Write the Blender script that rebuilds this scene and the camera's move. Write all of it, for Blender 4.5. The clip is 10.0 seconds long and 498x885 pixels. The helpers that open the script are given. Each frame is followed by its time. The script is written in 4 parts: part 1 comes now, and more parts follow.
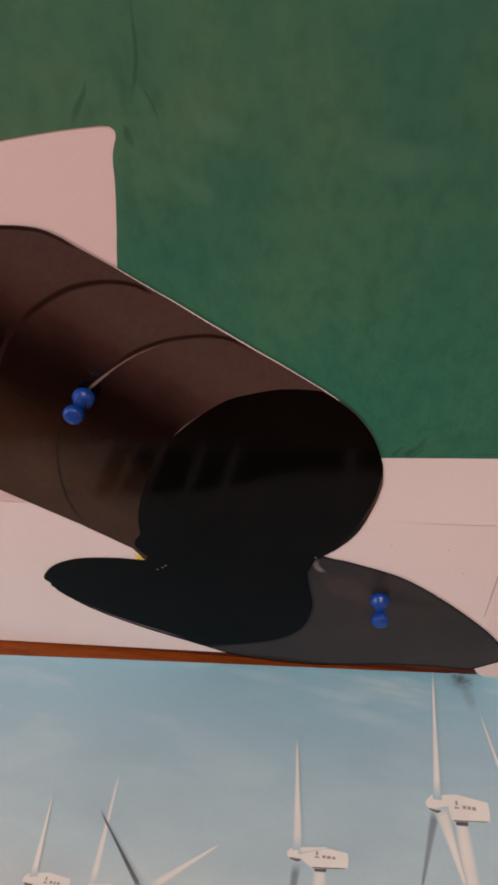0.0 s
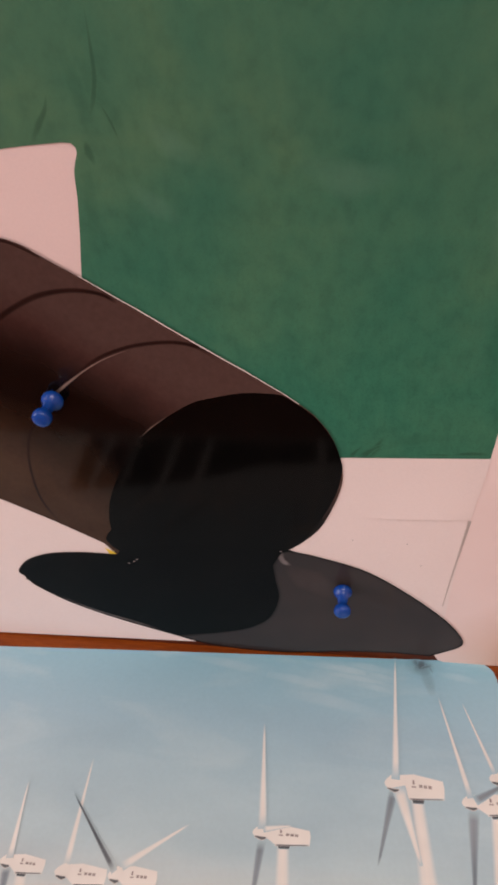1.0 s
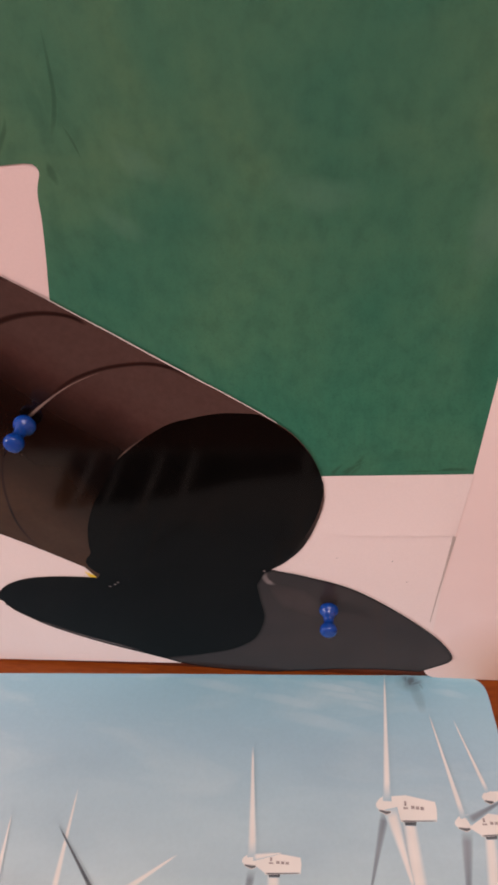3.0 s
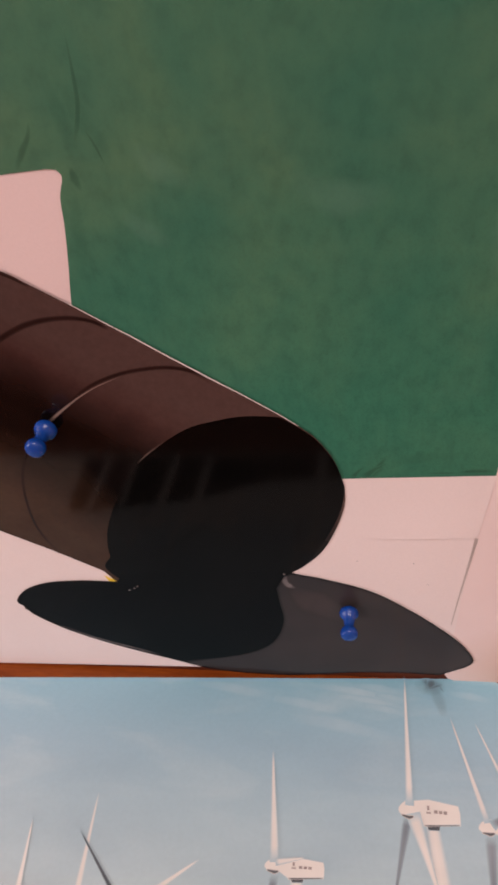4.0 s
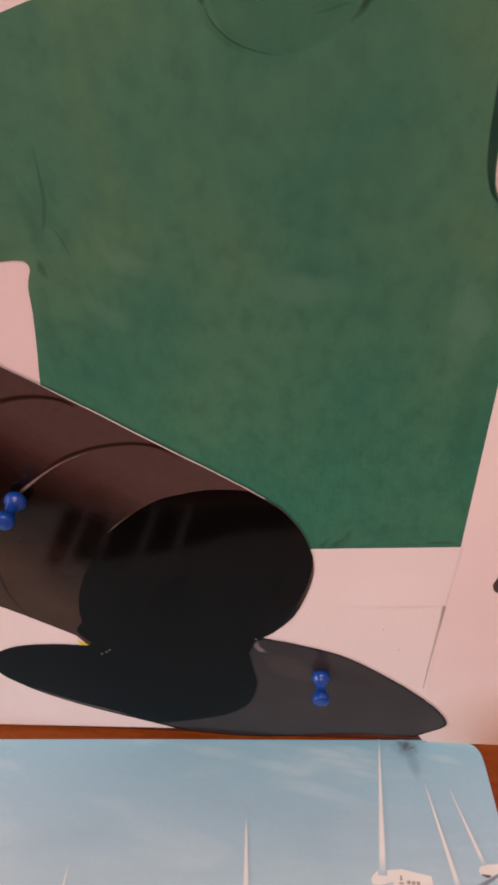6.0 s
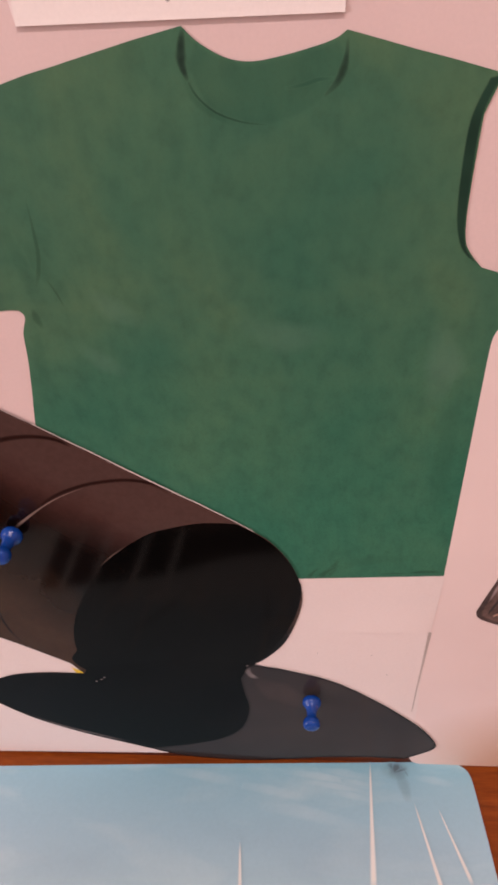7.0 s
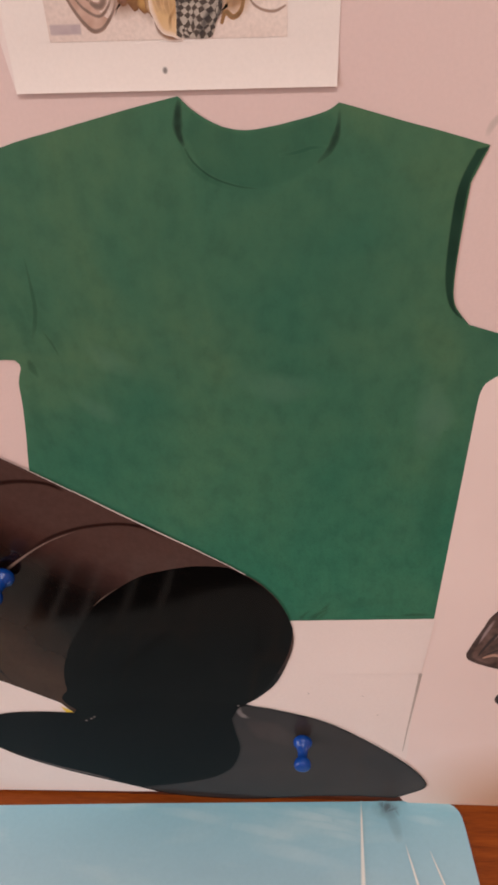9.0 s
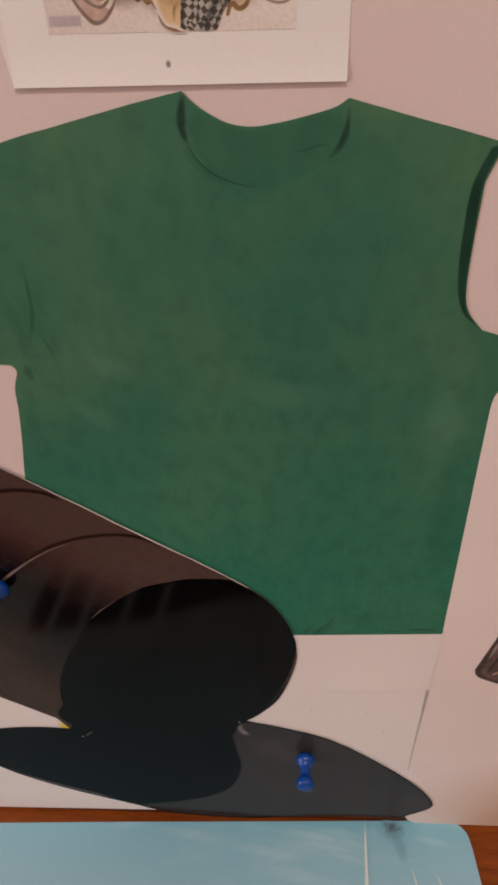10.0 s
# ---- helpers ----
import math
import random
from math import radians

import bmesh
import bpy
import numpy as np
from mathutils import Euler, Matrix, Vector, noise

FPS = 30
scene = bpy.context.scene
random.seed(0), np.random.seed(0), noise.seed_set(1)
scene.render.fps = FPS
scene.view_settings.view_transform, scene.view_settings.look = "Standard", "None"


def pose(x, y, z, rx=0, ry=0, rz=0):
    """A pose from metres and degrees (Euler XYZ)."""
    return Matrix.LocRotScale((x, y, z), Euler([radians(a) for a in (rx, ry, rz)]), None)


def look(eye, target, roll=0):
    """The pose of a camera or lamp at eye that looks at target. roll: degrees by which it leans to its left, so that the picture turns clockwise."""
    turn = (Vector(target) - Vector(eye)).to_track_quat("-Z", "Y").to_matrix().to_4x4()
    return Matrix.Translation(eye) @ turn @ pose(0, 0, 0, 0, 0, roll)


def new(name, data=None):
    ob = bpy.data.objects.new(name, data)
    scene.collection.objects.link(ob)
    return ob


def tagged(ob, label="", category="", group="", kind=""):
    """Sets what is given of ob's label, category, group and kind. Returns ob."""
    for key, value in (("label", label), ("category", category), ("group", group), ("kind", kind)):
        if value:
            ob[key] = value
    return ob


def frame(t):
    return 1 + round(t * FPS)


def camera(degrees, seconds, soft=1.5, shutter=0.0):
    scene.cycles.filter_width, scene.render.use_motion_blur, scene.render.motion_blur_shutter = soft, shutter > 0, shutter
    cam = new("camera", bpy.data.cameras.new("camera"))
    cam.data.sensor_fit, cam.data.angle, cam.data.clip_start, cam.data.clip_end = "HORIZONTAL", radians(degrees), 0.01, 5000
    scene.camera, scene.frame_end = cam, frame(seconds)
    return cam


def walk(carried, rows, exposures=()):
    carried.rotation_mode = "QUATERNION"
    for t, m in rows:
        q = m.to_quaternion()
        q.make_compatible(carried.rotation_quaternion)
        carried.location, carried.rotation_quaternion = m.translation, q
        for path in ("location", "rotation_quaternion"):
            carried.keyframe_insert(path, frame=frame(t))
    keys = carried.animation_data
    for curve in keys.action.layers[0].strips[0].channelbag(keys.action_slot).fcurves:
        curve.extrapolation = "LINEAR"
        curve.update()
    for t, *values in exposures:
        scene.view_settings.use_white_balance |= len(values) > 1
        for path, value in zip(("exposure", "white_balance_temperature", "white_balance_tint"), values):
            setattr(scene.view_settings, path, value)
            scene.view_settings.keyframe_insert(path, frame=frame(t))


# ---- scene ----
cam = camera(42.0, 10.0, 3.2)

PATH = [
    (0, (0.02159, -0.18990, 0.29478), (-0.02451, 0, 0.14389), -7.656),
    (0.5, (0.02804, -0.19075, 0.29947), (-0.01495, 0, 0.14528), -7.349),
    (1, (0.03102, -0.19136, 0.30505), (-0.01039, 0, 0.14444), -6.915),
    (1.5, (0.02459, -0.18809, 0.31446), (-0.01403, 0, 0.15574), -6.328),
    (2, (0.03130, -0.18070, 0.31228), (-0.00715, 0, 0.16372), -6.190),
    (2.5, (0.03476, -0.18187, 0.30700), (-0.00250, 0, 0.15561), -7.019),
    (3.8, (0.03302, -0.18436, 0.30493), (-0.00413, 0, 0.15559), -8.312),
    (4, (0.03020, -0.18333, 0.30571), (-0.00871, 0, 0.15595), -8.575),
    (4.5, (0.03409, -0.17939, 0.30209), (-0.00401, 0, 0.15614), -8.244),
    (5, (0.03316, -0.17757, 0.30625), (-0.00266, 0, 0.16781), -8.218),
    (5.5, (0.03540, -0.17450, 0.31188), (0.00262, 0, 0.17844), -7.800),
    (7, (0.04280, -0.17626, 0.33101), (0.01261, 0, 0.20438), -7.787),
    (7.5, (0.04220, -0.17229, 0.32773), (0.01505, 0, 0.20241), -7.827),
    (8, (0.04117, -0.17161, 0.33410), (0.01337, 0, 0.21347), -7.865),
    (8.5, (0.04318, -0.17296, 0.33275), (0.01592, 0, 0.21229), -7.385),
    (9, (0.04287, -0.17276, 0.34031), (0.01711, 0, 0.22325), -6.840),
    (9.5, (0.04369, -0.17139, 0.33965), (0.01934, 0, 0.22504), -6.704),
    (10, (0.04092, -0.16717, 0.33662), (0.01632, 0, 0.22654), -6.533),
]
EXPOSURES = [(0, -0.44, 6500, 10), (0.5, -0.31, 6500, 11), (1, -0.17, 6520, 12), (1.5, -0.07, 6550, 13), (2, -0.14, 6580, 15), (4.5, -0.14, 6620, 17), (5.5, -0.15, 6650, 18), (7, -0.08, 6650, 19), (8, -0.16, 6520, 10), (9, -0.20, 6500, 6), (9.5, -0.33, 6430, 2), (10, -0.49, 6380, 0)]
walk(cam, [(t, look(eye, target, roll)) for t, eye, target, roll in PATH], EXPOSURES)

# ---- light of the room ----
world = bpy.data.worlds.new("room_air")
scene.world = world
world.use_nodes = True
world.node_tree.nodes["Background"].inputs[0].default_value = (1.0, 0.85, 0.78, 1)
world.node_tree.nodes["Background"].inputs[1].default_value = 0.1


def area_lamp(name, m, size_x, size_y, watts, colour):
    data = bpy.data.lights.new(name, "AREA")
    data.shape, data.size, data.size_y, data.energy, data.color = "RECTANGLE", size_x, size_y, watts, colour
    ob = new(name, data)
    ob.matrix_world = m
    return ob


ROOM_X, ROOM_Y, FLOOR, CEIL = (-1.9, 1.6), (-2.6, 0.03), -0.75, 1.75
# Added fill lamp on the left, out of view, with a window built behind it.
area_lamp("side_fill_light", look((-1.895, -1.2, 0.75), (0, -1.2, 0.75)), 1.0, 1.1, 33, (1.0, 0.94, 0.965))
area_lamp("ceiling_tube_light", look((0.25, -0.95, 1.69), (0.25, -0.95, 0)), 1.2, 0.12, 24, (1.0, 0.88, 0.85))


# ---- materials ----
PRINT = 1.25  # all papers and their patterns are laid out in plan millimetres of this size


class Nodes:
    """A small wrapper to wire one material."""

    def __init__(self, name, rough=0.6, coat=0.0, metal=0.0, shine=0.5):
        self.mat = bpy.data.materials.new(name)
        self.mat.use_nodes = True
        self.tree = self.mat.node_tree
        self.bsdf = self.tree.nodes["Principled BSDF"]
        self.bsdf.inputs["Roughness"].default_value = rough
        self.bsdf.inputs["Metallic"].default_value = metal
        self.bsdf.inputs["Coat Weight"].default_value = coat
        self.bsdf.inputs["Specular IOR Level"].default_value = shine
        self.bsdf.inputs["Coat Roughness"].default_value = 0.15
        plan = self.node("ShaderNodeVectorMath")
        plan.operation = "SCALE"
        plan.inputs["Scale"].default_value = 1 / PRINT
        self.link(self.node("ShaderNodeNewGeometry").outputs["Position"], plan.inputs[0])
        self.place = plan.outputs[0]

    def node(self, kind, **values):
        nd = self.tree.nodes.new(kind)
        for key, value in values.items():
            nd.inputs[key.replace("_", " ")].default_value = value
        return nd

    def link(self, a, b):
        self.tree.links.new(a, b)

    def mapped(self, scale=(1, 1, 1), rotation=(0, 0, 0), location=(0, 0, 0)):
        m = self.node("ShaderNodeMapping")
        self.link(self.place, m.inputs["Vector"])
        m.inputs["Scale"].default_value = scale
        m.inputs["Rotation"].default_value = rotation
        m.inputs["Location"].default_value = location
        return m.outputs[0]

    def noise(self, scale, detail=3.0, vector=None, distortion=0.0):
        nd = self.node("ShaderNodeTexNoise", Scale=scale, Detail=detail, Distortion=distortion)
        self.link(vector or self.place, nd.inputs["Vector"])
        return nd.outputs["Fac"]

    def ramp(self, value, stops):
        nd = self.node("ShaderNodeValToRGB")
        el = nd.color_ramp.elements
        while len(el) < len(stops):
            el.new(0.5)
        for e, (at, colour) in zip(el, stops):
            e.position, e.color = at, (*colour, 1)
        self.link(value, nd.inputs[0])
        return nd.outputs[0]

    def mix(self, fac, a, b, mode="MIX"):
        nd = self.tree.nodes.new("ShaderNodeMix")
        nd.data_type, nd.blend_type = "RGBA", mode
        for sock, v in ((nd.inputs[0], fac), (nd.inputs[6], a), (nd.inputs[7], b)):
            if isinstance(v, (int, float)):
                sock.default_value = v
            elif isinstance(v, tuple):
                sock.default_value = (*v, 1)
            else:
                self.link(v, sock)
        return nd.outputs[2]

    def math(self, op, a, b=0.0):
        nd = self.tree.nodes.new("ShaderNodeMath")
        nd.operation = op
        for sock, v in zip(nd.inputs, (a, b)):
            if isinstance(v, (int, float)):
                sock.default_value = v
            else:
                self.link(v, sock)
        return nd.outputs[0]

    def along(self, direction, start, end):
        """0 at start, 1 at end, in plan metres along a direction."""
        dot = self.tree.nodes.new("ShaderNodeVectorMath")
        dot.operation = "DOT_PRODUCT"
        self.link(self.place, dot.inputs[0])
        dot.inputs[1].default_value = direction
        rng = self.node("ShaderNodeMapRange")
        self.link(dot.outputs["Value"], rng.inputs[0])
        rng.inputs[1].default_value, rng.inputs[2].default_value = start, end
        return rng.outputs[0]

    def bump(self, height, strength, distance):
        nd = self.node("ShaderNodeBump", Strength=strength, Distance=distance * PRINT)
        self.link(height, nd.inputs["Height"])
        self.link(nd.outputs[0], self.bsdf.inputs["Normal"])

    def done(self, colour):
        sock = self.bsdf.inputs["Base Color"]
        if isinstance(colour, tuple):
            sock.default_value = (*colour, 1)
        else:
            self.link(colour, sock)
        return self.mat


TONES = {}


def speckled(name, a, b, scale, rough=0.6, coat=0.0, fine=1500, fine_gain=0.12, bump=0.0, shine=0.15):
    """Two tones in soft patches with a fine grain over them."""
    TONES[name] = (a, b, scale)
    n = Nodes(name, rough, coat, 0.0, shine)
    base = n.ramp(n.noise(scale, 4), [(0.3, a), (0.7, b)])
    grain = n.ramp(n.noise(fine, 2), [(0.3, (1 - fine_gain,) * 3), (0.7, (1 + 0 * fine_gain,) * 3)])
    if bump:
        n.bump(n.noise(fine * 0.6, 3), bump, 0.0002)
    return n.done(n.mix(1.0, base, grain, "MULTIPLY"))


def wood_material():
    n = Nodes("varnished_orange_wood", 0.42, 0.0, 0.0, 0.2)
    grain = n.noise(30, 6, n.mapped((1.2, 16, 16)), 0.6)
    fine = n.noise(90, 4, n.mapped((2, 40, 40)))
    base = n.ramp(grain, [(0.25, (0.12, 0.022, 0.003)), (0.55, (0.22, 0.045, 0.005)), (0.8, (0.31, 0.076, 0.010))])
    return n.done(n.mix(0.35, base, n.ramp(fine, [(0.35, (0.11, 0.020, 0.002)), (0.65, (0.28, 0.068, 0.008))])))


def shirt_material():
    n = Nodes("printed_green_jersey", 0.55, 0.0, 0.0, 0.12)
    broad = n.noise(22, 4, None, 0.4)
    base = n.ramp(broad, [(0.3, (0.024, 0.148, 0.093)), (0.5, (0.033, 0.162, 0.100)), (0.72, (0.049, 0.176, 0.104))])
    thread = n.noise(420, 3, n.mapped((2.2, 1, 0.5)))
    base = n.mix(0.3, base, n.ramp(thread, [(0.3, (0.74, 0.74, 0.76)), (0.7, (1.0, 1.0, 1.0))]), "MULTIPLY")
    dust = n.noise(1900, 2)
    base = n.mix(0.34, base, n.ramp(dust, [(0.28, (0.55, 0.55, 0.6)), (0.5, (1, 1, 1))]), "MULTIPLY")
    faded = n.noise(60, 4, n.mapped((1, 1, 1), (0, 0.4, 0), (0.3, 0, 0.2)))
    base = n.mix(n.math("MULTIPLY", n.ramp(faded, [(0.55, (0, 0, 0)), (0.8, (1, 1, 1))]), 0.2), base, (0.085, 0.185, 0.120))
    # The green turns duller and browner towards the top.
    upper_tone = n.math("MULTIPLY", n.along((0, 0, 1), 0.13, 0.205), 0.68)
    base = n.mix(upper_tone, base, n.ramp(broad, [(0.32, (0.046, 0.124, 0.078)), (0.5, (0.066, 0.136, 0.078)), (0.66, (0.092, 0.154, 0.078))]))
    mottle = n.noise(210, 4, n.mapped((1, 1, 0.8), (0, 0, 0), (0.7, 0.2, 0.1)))
    base = n.mix(0.66, base, n.ramp(mottle, [(0.3, (0.70, 0.76, 0.78)), (0.5, (0.93, 0.94, 0.93)), (0.72, (1.12, 1.04, 1.0))]), "MULTIPLY")
    n.bump(n.noise(14, 3), 0.25, 0.004)
    return n.done(base)


def barrel_material():
    n = Nodes("printed_barrel_side", 0.10, 0.0, 0.0, 0.18)
    wobble = n.math("MULTIPLY", n.math("SUBTRACT", n.noise(38, 3), 0.5), 0.16)
    across = n.math("ADD", n.along((0.584, 0, 0.812), 0.0, 0.1), n.math("MULTIPLY", wobble, 0.9))
    slope = n.along((0.812, 0, -0.584), -0.120, -0.096)
    low_edge = n.math("ADD", across, n.math("MULTIPLY", slope, 0.10))
    # Printed brown at the foot, with some of the card's reflection painted in.
    foot = n.mix(n.ramp(n.noise(55, 4, n.mapped((1, 1, 1), (0, 0.62, 0))), [(0.35, (0, 0, 0)), (0.7, (1, 1, 1))]), (0.040, 0.018, 0.009), (0.056, 0.028, 0.016))
    top = n.ramp(across, [(0.74, (0.020, 0.008, 0.007)), (0.86, (0.048, 0.021, 0.018)), (0.98, (0.067, 0.037, 0.032))])
    soft = n.along((0.812, 0, -0.584), -0.150, -0.060)
    top = n.mix(n.math("MULTIPLY", soft, 0.40), top, (0.104, 0.060, 0.052))
    colour = n.mix(n.ramp(low_edge, [(0.30, (0, 0, 0)), (0.62, (1, 1, 1))]), foot, (0.004, 0.0022, 0.0020))
    colour = n.mix(n.ramp(across, [(0.72, (0, 0, 0)), (0.90, (1, 1, 1))]), colour, top)
    grain = n.ramp(n.noise(700, 3), [(0.3, (0.88, 0.88, 0.88)), (0.7, (1.02, 1.02, 1.02))])
    n.bump(n.noise(11, 2), 0.06, 0.003)
    return n.done(n.mix(1.0, colour, grain, "MULTIPLY"))


def sky_material():
    n = Nodes("printed_sky", 0.38, 0.0, 0.0, 0.35)
    depth = n.along((0, 1, 0), -0.13, 0.0)
    base = n.ramp(depth, [(0.0, (0.62, 0.57, 0.50)), (0.25, (0.56, 0.585, 0.56)), (0.40, (0.43, 0.555, 0.585)), (0.75, (0.325, 0.495, 0.58)), (0.93, (0.27, 0.475, 0.57)), (1.0, (0.22, 0.46, 0.56))])
    cloud = n.noise(26, 5, n.mapped((0.7, 2.4, 1), (0, 0, -0.22)), 0.7)
    base = n.mix(n.math("MULTIPLY", n.ramp(cloud, [(0.48, (0, 0, 0)), (0.72, (1, 1, 1))]), 0.5), base, (0.46, 0.60, 0.64))
    dark = n.noise(12, 3, n.mapped((1, 2, 1), (0, 0, 0.1), (3, 1, 0)))
    base = n.mix(n.math("MULTIPLY", n.ramp(dark, [(0.5, (0, 0, 0)), (0.75, (1, 1, 1))]), 0.4), base, (0.24, 0.36, 0.44))
    # The oil tip's blurry dark reflection is painted into the sky here.
    gap = n.tree.nodes.new("ShaderNodeVectorMath")
    gap.operation = "DISTANCE"
    n.link(n.mapped((0.8, 1.15, 0)), gap.inputs[0])
    gap.inputs[1].default_value = (0.0515 * 0.8, -0.0032 * 1.15, 0)
    near = n.ramp(n.math("MULTIPLY", gap.outputs["Value"], 100.0), [(0.10, (1, 1, 1)), (0.50, (0, 0, 0))])
    mirrored_dark = n.math("MULTIPLY", near, n.ramp(n.noise(170, 3, n.mapped((1.2, 0.9, 1)), 0.6), [(0.26, (0, 0, 0)), (0.52, (1, 1, 1))]))
    base = n.mix(n.math("MULTIPLY", mirrored_dark, 0.5), base, (0.055, 0.07, 0.08))
    grain = n.ramp(n.noise(700, 2), [(0.3, (0.97, 0.97, 0.97)), (0.7, (1, 1, 1))])
    return n.done(n.mix(1.0, base, grain, "MULTIPLY"))


def mouth_material():
    n = Nodes("printed_barrel_mouth", 0.09, 0.0, 0.0, 0.088)
    grey = n.ramp(n.noise(30, 4), [(0.3, (0.0014, 0.0012, 0.0012)), (0.7, (0.0030, 0.0024, 0.0022))])
    return n.done(grey)


def checker_material():
    n = Nodes("printed_check_cloth", 0.5, 0.0, 0.0, 0.15)
    warp = n.tree.nodes.new("ShaderNodeVectorMath")
    warp.operation = "ADD"
    wave = n.node("ShaderNodeTexNoise", Scale=160.0, Detail=2.0)
    n.link(n.place, wave.inputs["Vector"])
    shrink = n.tree.nodes.new("ShaderNodeVectorMath")
    shrink.operation = "SCALE"
    shrink.inputs["Scale"].default_value = 0.004
    n.link(wave.outputs["Color"], shrink.inputs[0])
    n.link(n.mapped((1, 0, 1), (0, 0.55, 0), (0, 0.3, 0)), warp.inputs[0])
    n.link(shrink.outputs[0], warp.inputs[1])
    squares = n.node("ShaderNodeTexChecker", Scale=1050.0)
    squares.inputs["Color1"].default_value = (0.44, 0.38, 0.33, 1)
    squares.inputs["Color2"].default_value = (0.085, 0.065, 0.055, 1)
    n.link(warp.outputs[0], squares.inputs["Vector"])
    shade = n.ramp(n.noise(150, 3), [(0.5, (0, 0, 0)), (0.68, (1, 1, 1))])
    return n.done(n.mix(shade, squares.outputs["Color"], (0.07, 0.055, 0.05)))


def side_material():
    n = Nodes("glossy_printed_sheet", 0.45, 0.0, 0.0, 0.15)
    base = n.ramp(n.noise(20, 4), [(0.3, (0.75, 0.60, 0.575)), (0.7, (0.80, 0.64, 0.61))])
    # Warm bounce from the bare desk is painted into the lower right.
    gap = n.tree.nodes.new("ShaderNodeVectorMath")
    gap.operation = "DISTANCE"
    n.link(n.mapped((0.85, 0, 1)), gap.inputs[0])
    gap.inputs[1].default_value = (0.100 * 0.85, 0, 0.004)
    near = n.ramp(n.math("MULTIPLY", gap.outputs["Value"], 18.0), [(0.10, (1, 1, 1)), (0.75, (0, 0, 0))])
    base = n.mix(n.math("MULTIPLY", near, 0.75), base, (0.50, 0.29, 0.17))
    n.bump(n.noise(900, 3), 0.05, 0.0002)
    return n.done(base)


def pin_material():
    n = Nodes("clear_blue_plastic", 0.26, 0.05, 0.0, 0.35)
    n.bsdf.inputs["Transmission Weight"].default_value = 0.12
    n.bsdf.inputs["IOR"].default_value = 1.49
    return n.done((0.003, 0.052, 0.30))


BOARD = speckled("board_pinkish_white", (0.675, 0.505, 0.488), (0.715, 0.548, 0.522), 9, 0.55, 0.0, 1300, 0.03, 0.1)
PAPER = speckled("white_paper", (0.75, 0.635, 0.61), (0.79, 0.67, 0.645), 14, 0.6, 0.0, 1500, 0.03, 0.12)
PAGE = speckled("creamy_white_page", (0.78, 0.69, 0.655), (0.81, 0.72, 0.685), 14, 0.6, 0.0, 1500, 0.03, 0.12)
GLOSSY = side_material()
EDGE = speckled("cut_paper_edge", (0.72, 0.62, 0.58), (0.80, 0.7, 0.66), 80, 0.6)
WOOD = wood_material()
# Dark brown that stands in for shade under the board.
GAP_SHADE = speckled("gap_shade_brown", (0.06, 0.013, 0.005), (0.11, 0.026, 0.009), 40, 0.5)
SHIRT = shirt_material()
SHIRT_DARK = speckled("printed_green_fold", (0.014, 0.070, 0.042), (0.026, 0.096, 0.058), 60, 0.55, 0.0)
SLEEVE_DARK = speckled("printed_green_hem", (0.008, 0.030, 0.019), (0.017, 0.055, 0.034), 90, 0.55, 0.0)
SHIRT_CREASE = speckled("printed_green_crease", (0.012, 0.045, 0.026), (0.028, 0.090, 0.050), 120, 0.55, 0.0)
SHIRT_PALE = speckled("printed_green_faded", (0.085, 0.185, 0.125), (0.11, 0.21, 0.145), 60, 0.55, 0.0)
FOLD_BLACK = speckled("printed_fold_black", (0.007, 0.018, 0.012), (0.020, 0.050, 0.032), 320, 0.55, 0.0)
BARREL = barrel_material()
RIB_DARK = speckled("printed_rib_dark", (0.010, 0.004, 0.0035), (0.020, 0.008, 0.007), 70, 0.2, 0.0)
RIB_LIGHT = speckled("printed_rib_light", (0.16, 0.105, 0.09), (0.28, 0.19, 0.16), 90, 0.42, 0.0)
MOUTH = mouth_material()
OIL = speckled("printed_black_oil", (0.0014, 0.0013, 0.0014), (0.0030, 0.0025, 0.0024), 30, 0.09, 0.0, shine=0.080)
OIL_SHEEN = speckled("printed_grey_oil", (0.027, 0.023, 0.024), (0.044, 0.034, 0.032), 24, 0.14, 0.0, shine=0.16)
OIL_GLINT = speckled("printed_oil_glint", (0.14, 0.12, 0.12), (0.24, 0.20, 0.19), 200, 0.42, 0.0)
YELLOW = speckled("yellow_scrap", (0.75, 0.52, 0.03), (0.85, 0.62, 0.08), 200)
SKY = sky_material()
TURBINE = speckled("printed_turbine_white", (0.68, 0.66, 0.615), (0.76, 0.73, 0.675), 60, 0.4, 0.0, 900, 0.02)
TURBINE_GREY = speckled("printed_turbine_grey", (0.16, 0.20, 0.23), (0.25, 0.29, 0.32), 60, 0.42, 0.0)
TURBINE_DARK = speckled("printed_turbine_dark", (0.05, 0.06, 0.07), (0.12, 0.13, 0.14), 120, 0.42, 0.0)
INK = speckled("printed_dark_ink", (0.02, 0.02, 0.022), (0.05, 0.042, 0.042), 200, 0.5)
MARK = speckled("printed_faint_mark", (0.26, 0.22, 0.21), (0.40, 0.36, 0.34), 900, 0.4)
HILL = speckled("printed_dark_hills", (0.006, 0.006, 0.004), (0.022, 0.018, 0.012), 60, 0.38, 0.0)
CLOUD = speckled("printed_pale_cloud", (0.50, 0.62, 0.66), (0.60, 0.70, 0.72), 60, 0.38, 0.0)
TAN = speckled("printed_tan_shade", (0.42, 0.22, 0.13), (0.50, 0.28, 0.17), 40, 0.5)
GREY_LINE = speckled("grey_line_tone", (0.42, 0.35, 0.32), (0.52, 0.43, 0.40), 90, 0.6)
PIN = pin_material()
STEEL = speckled("pin_steel", (0.55, 0.55, 0.56), (0.65, 0.65, 0.66), 300, 0.25)
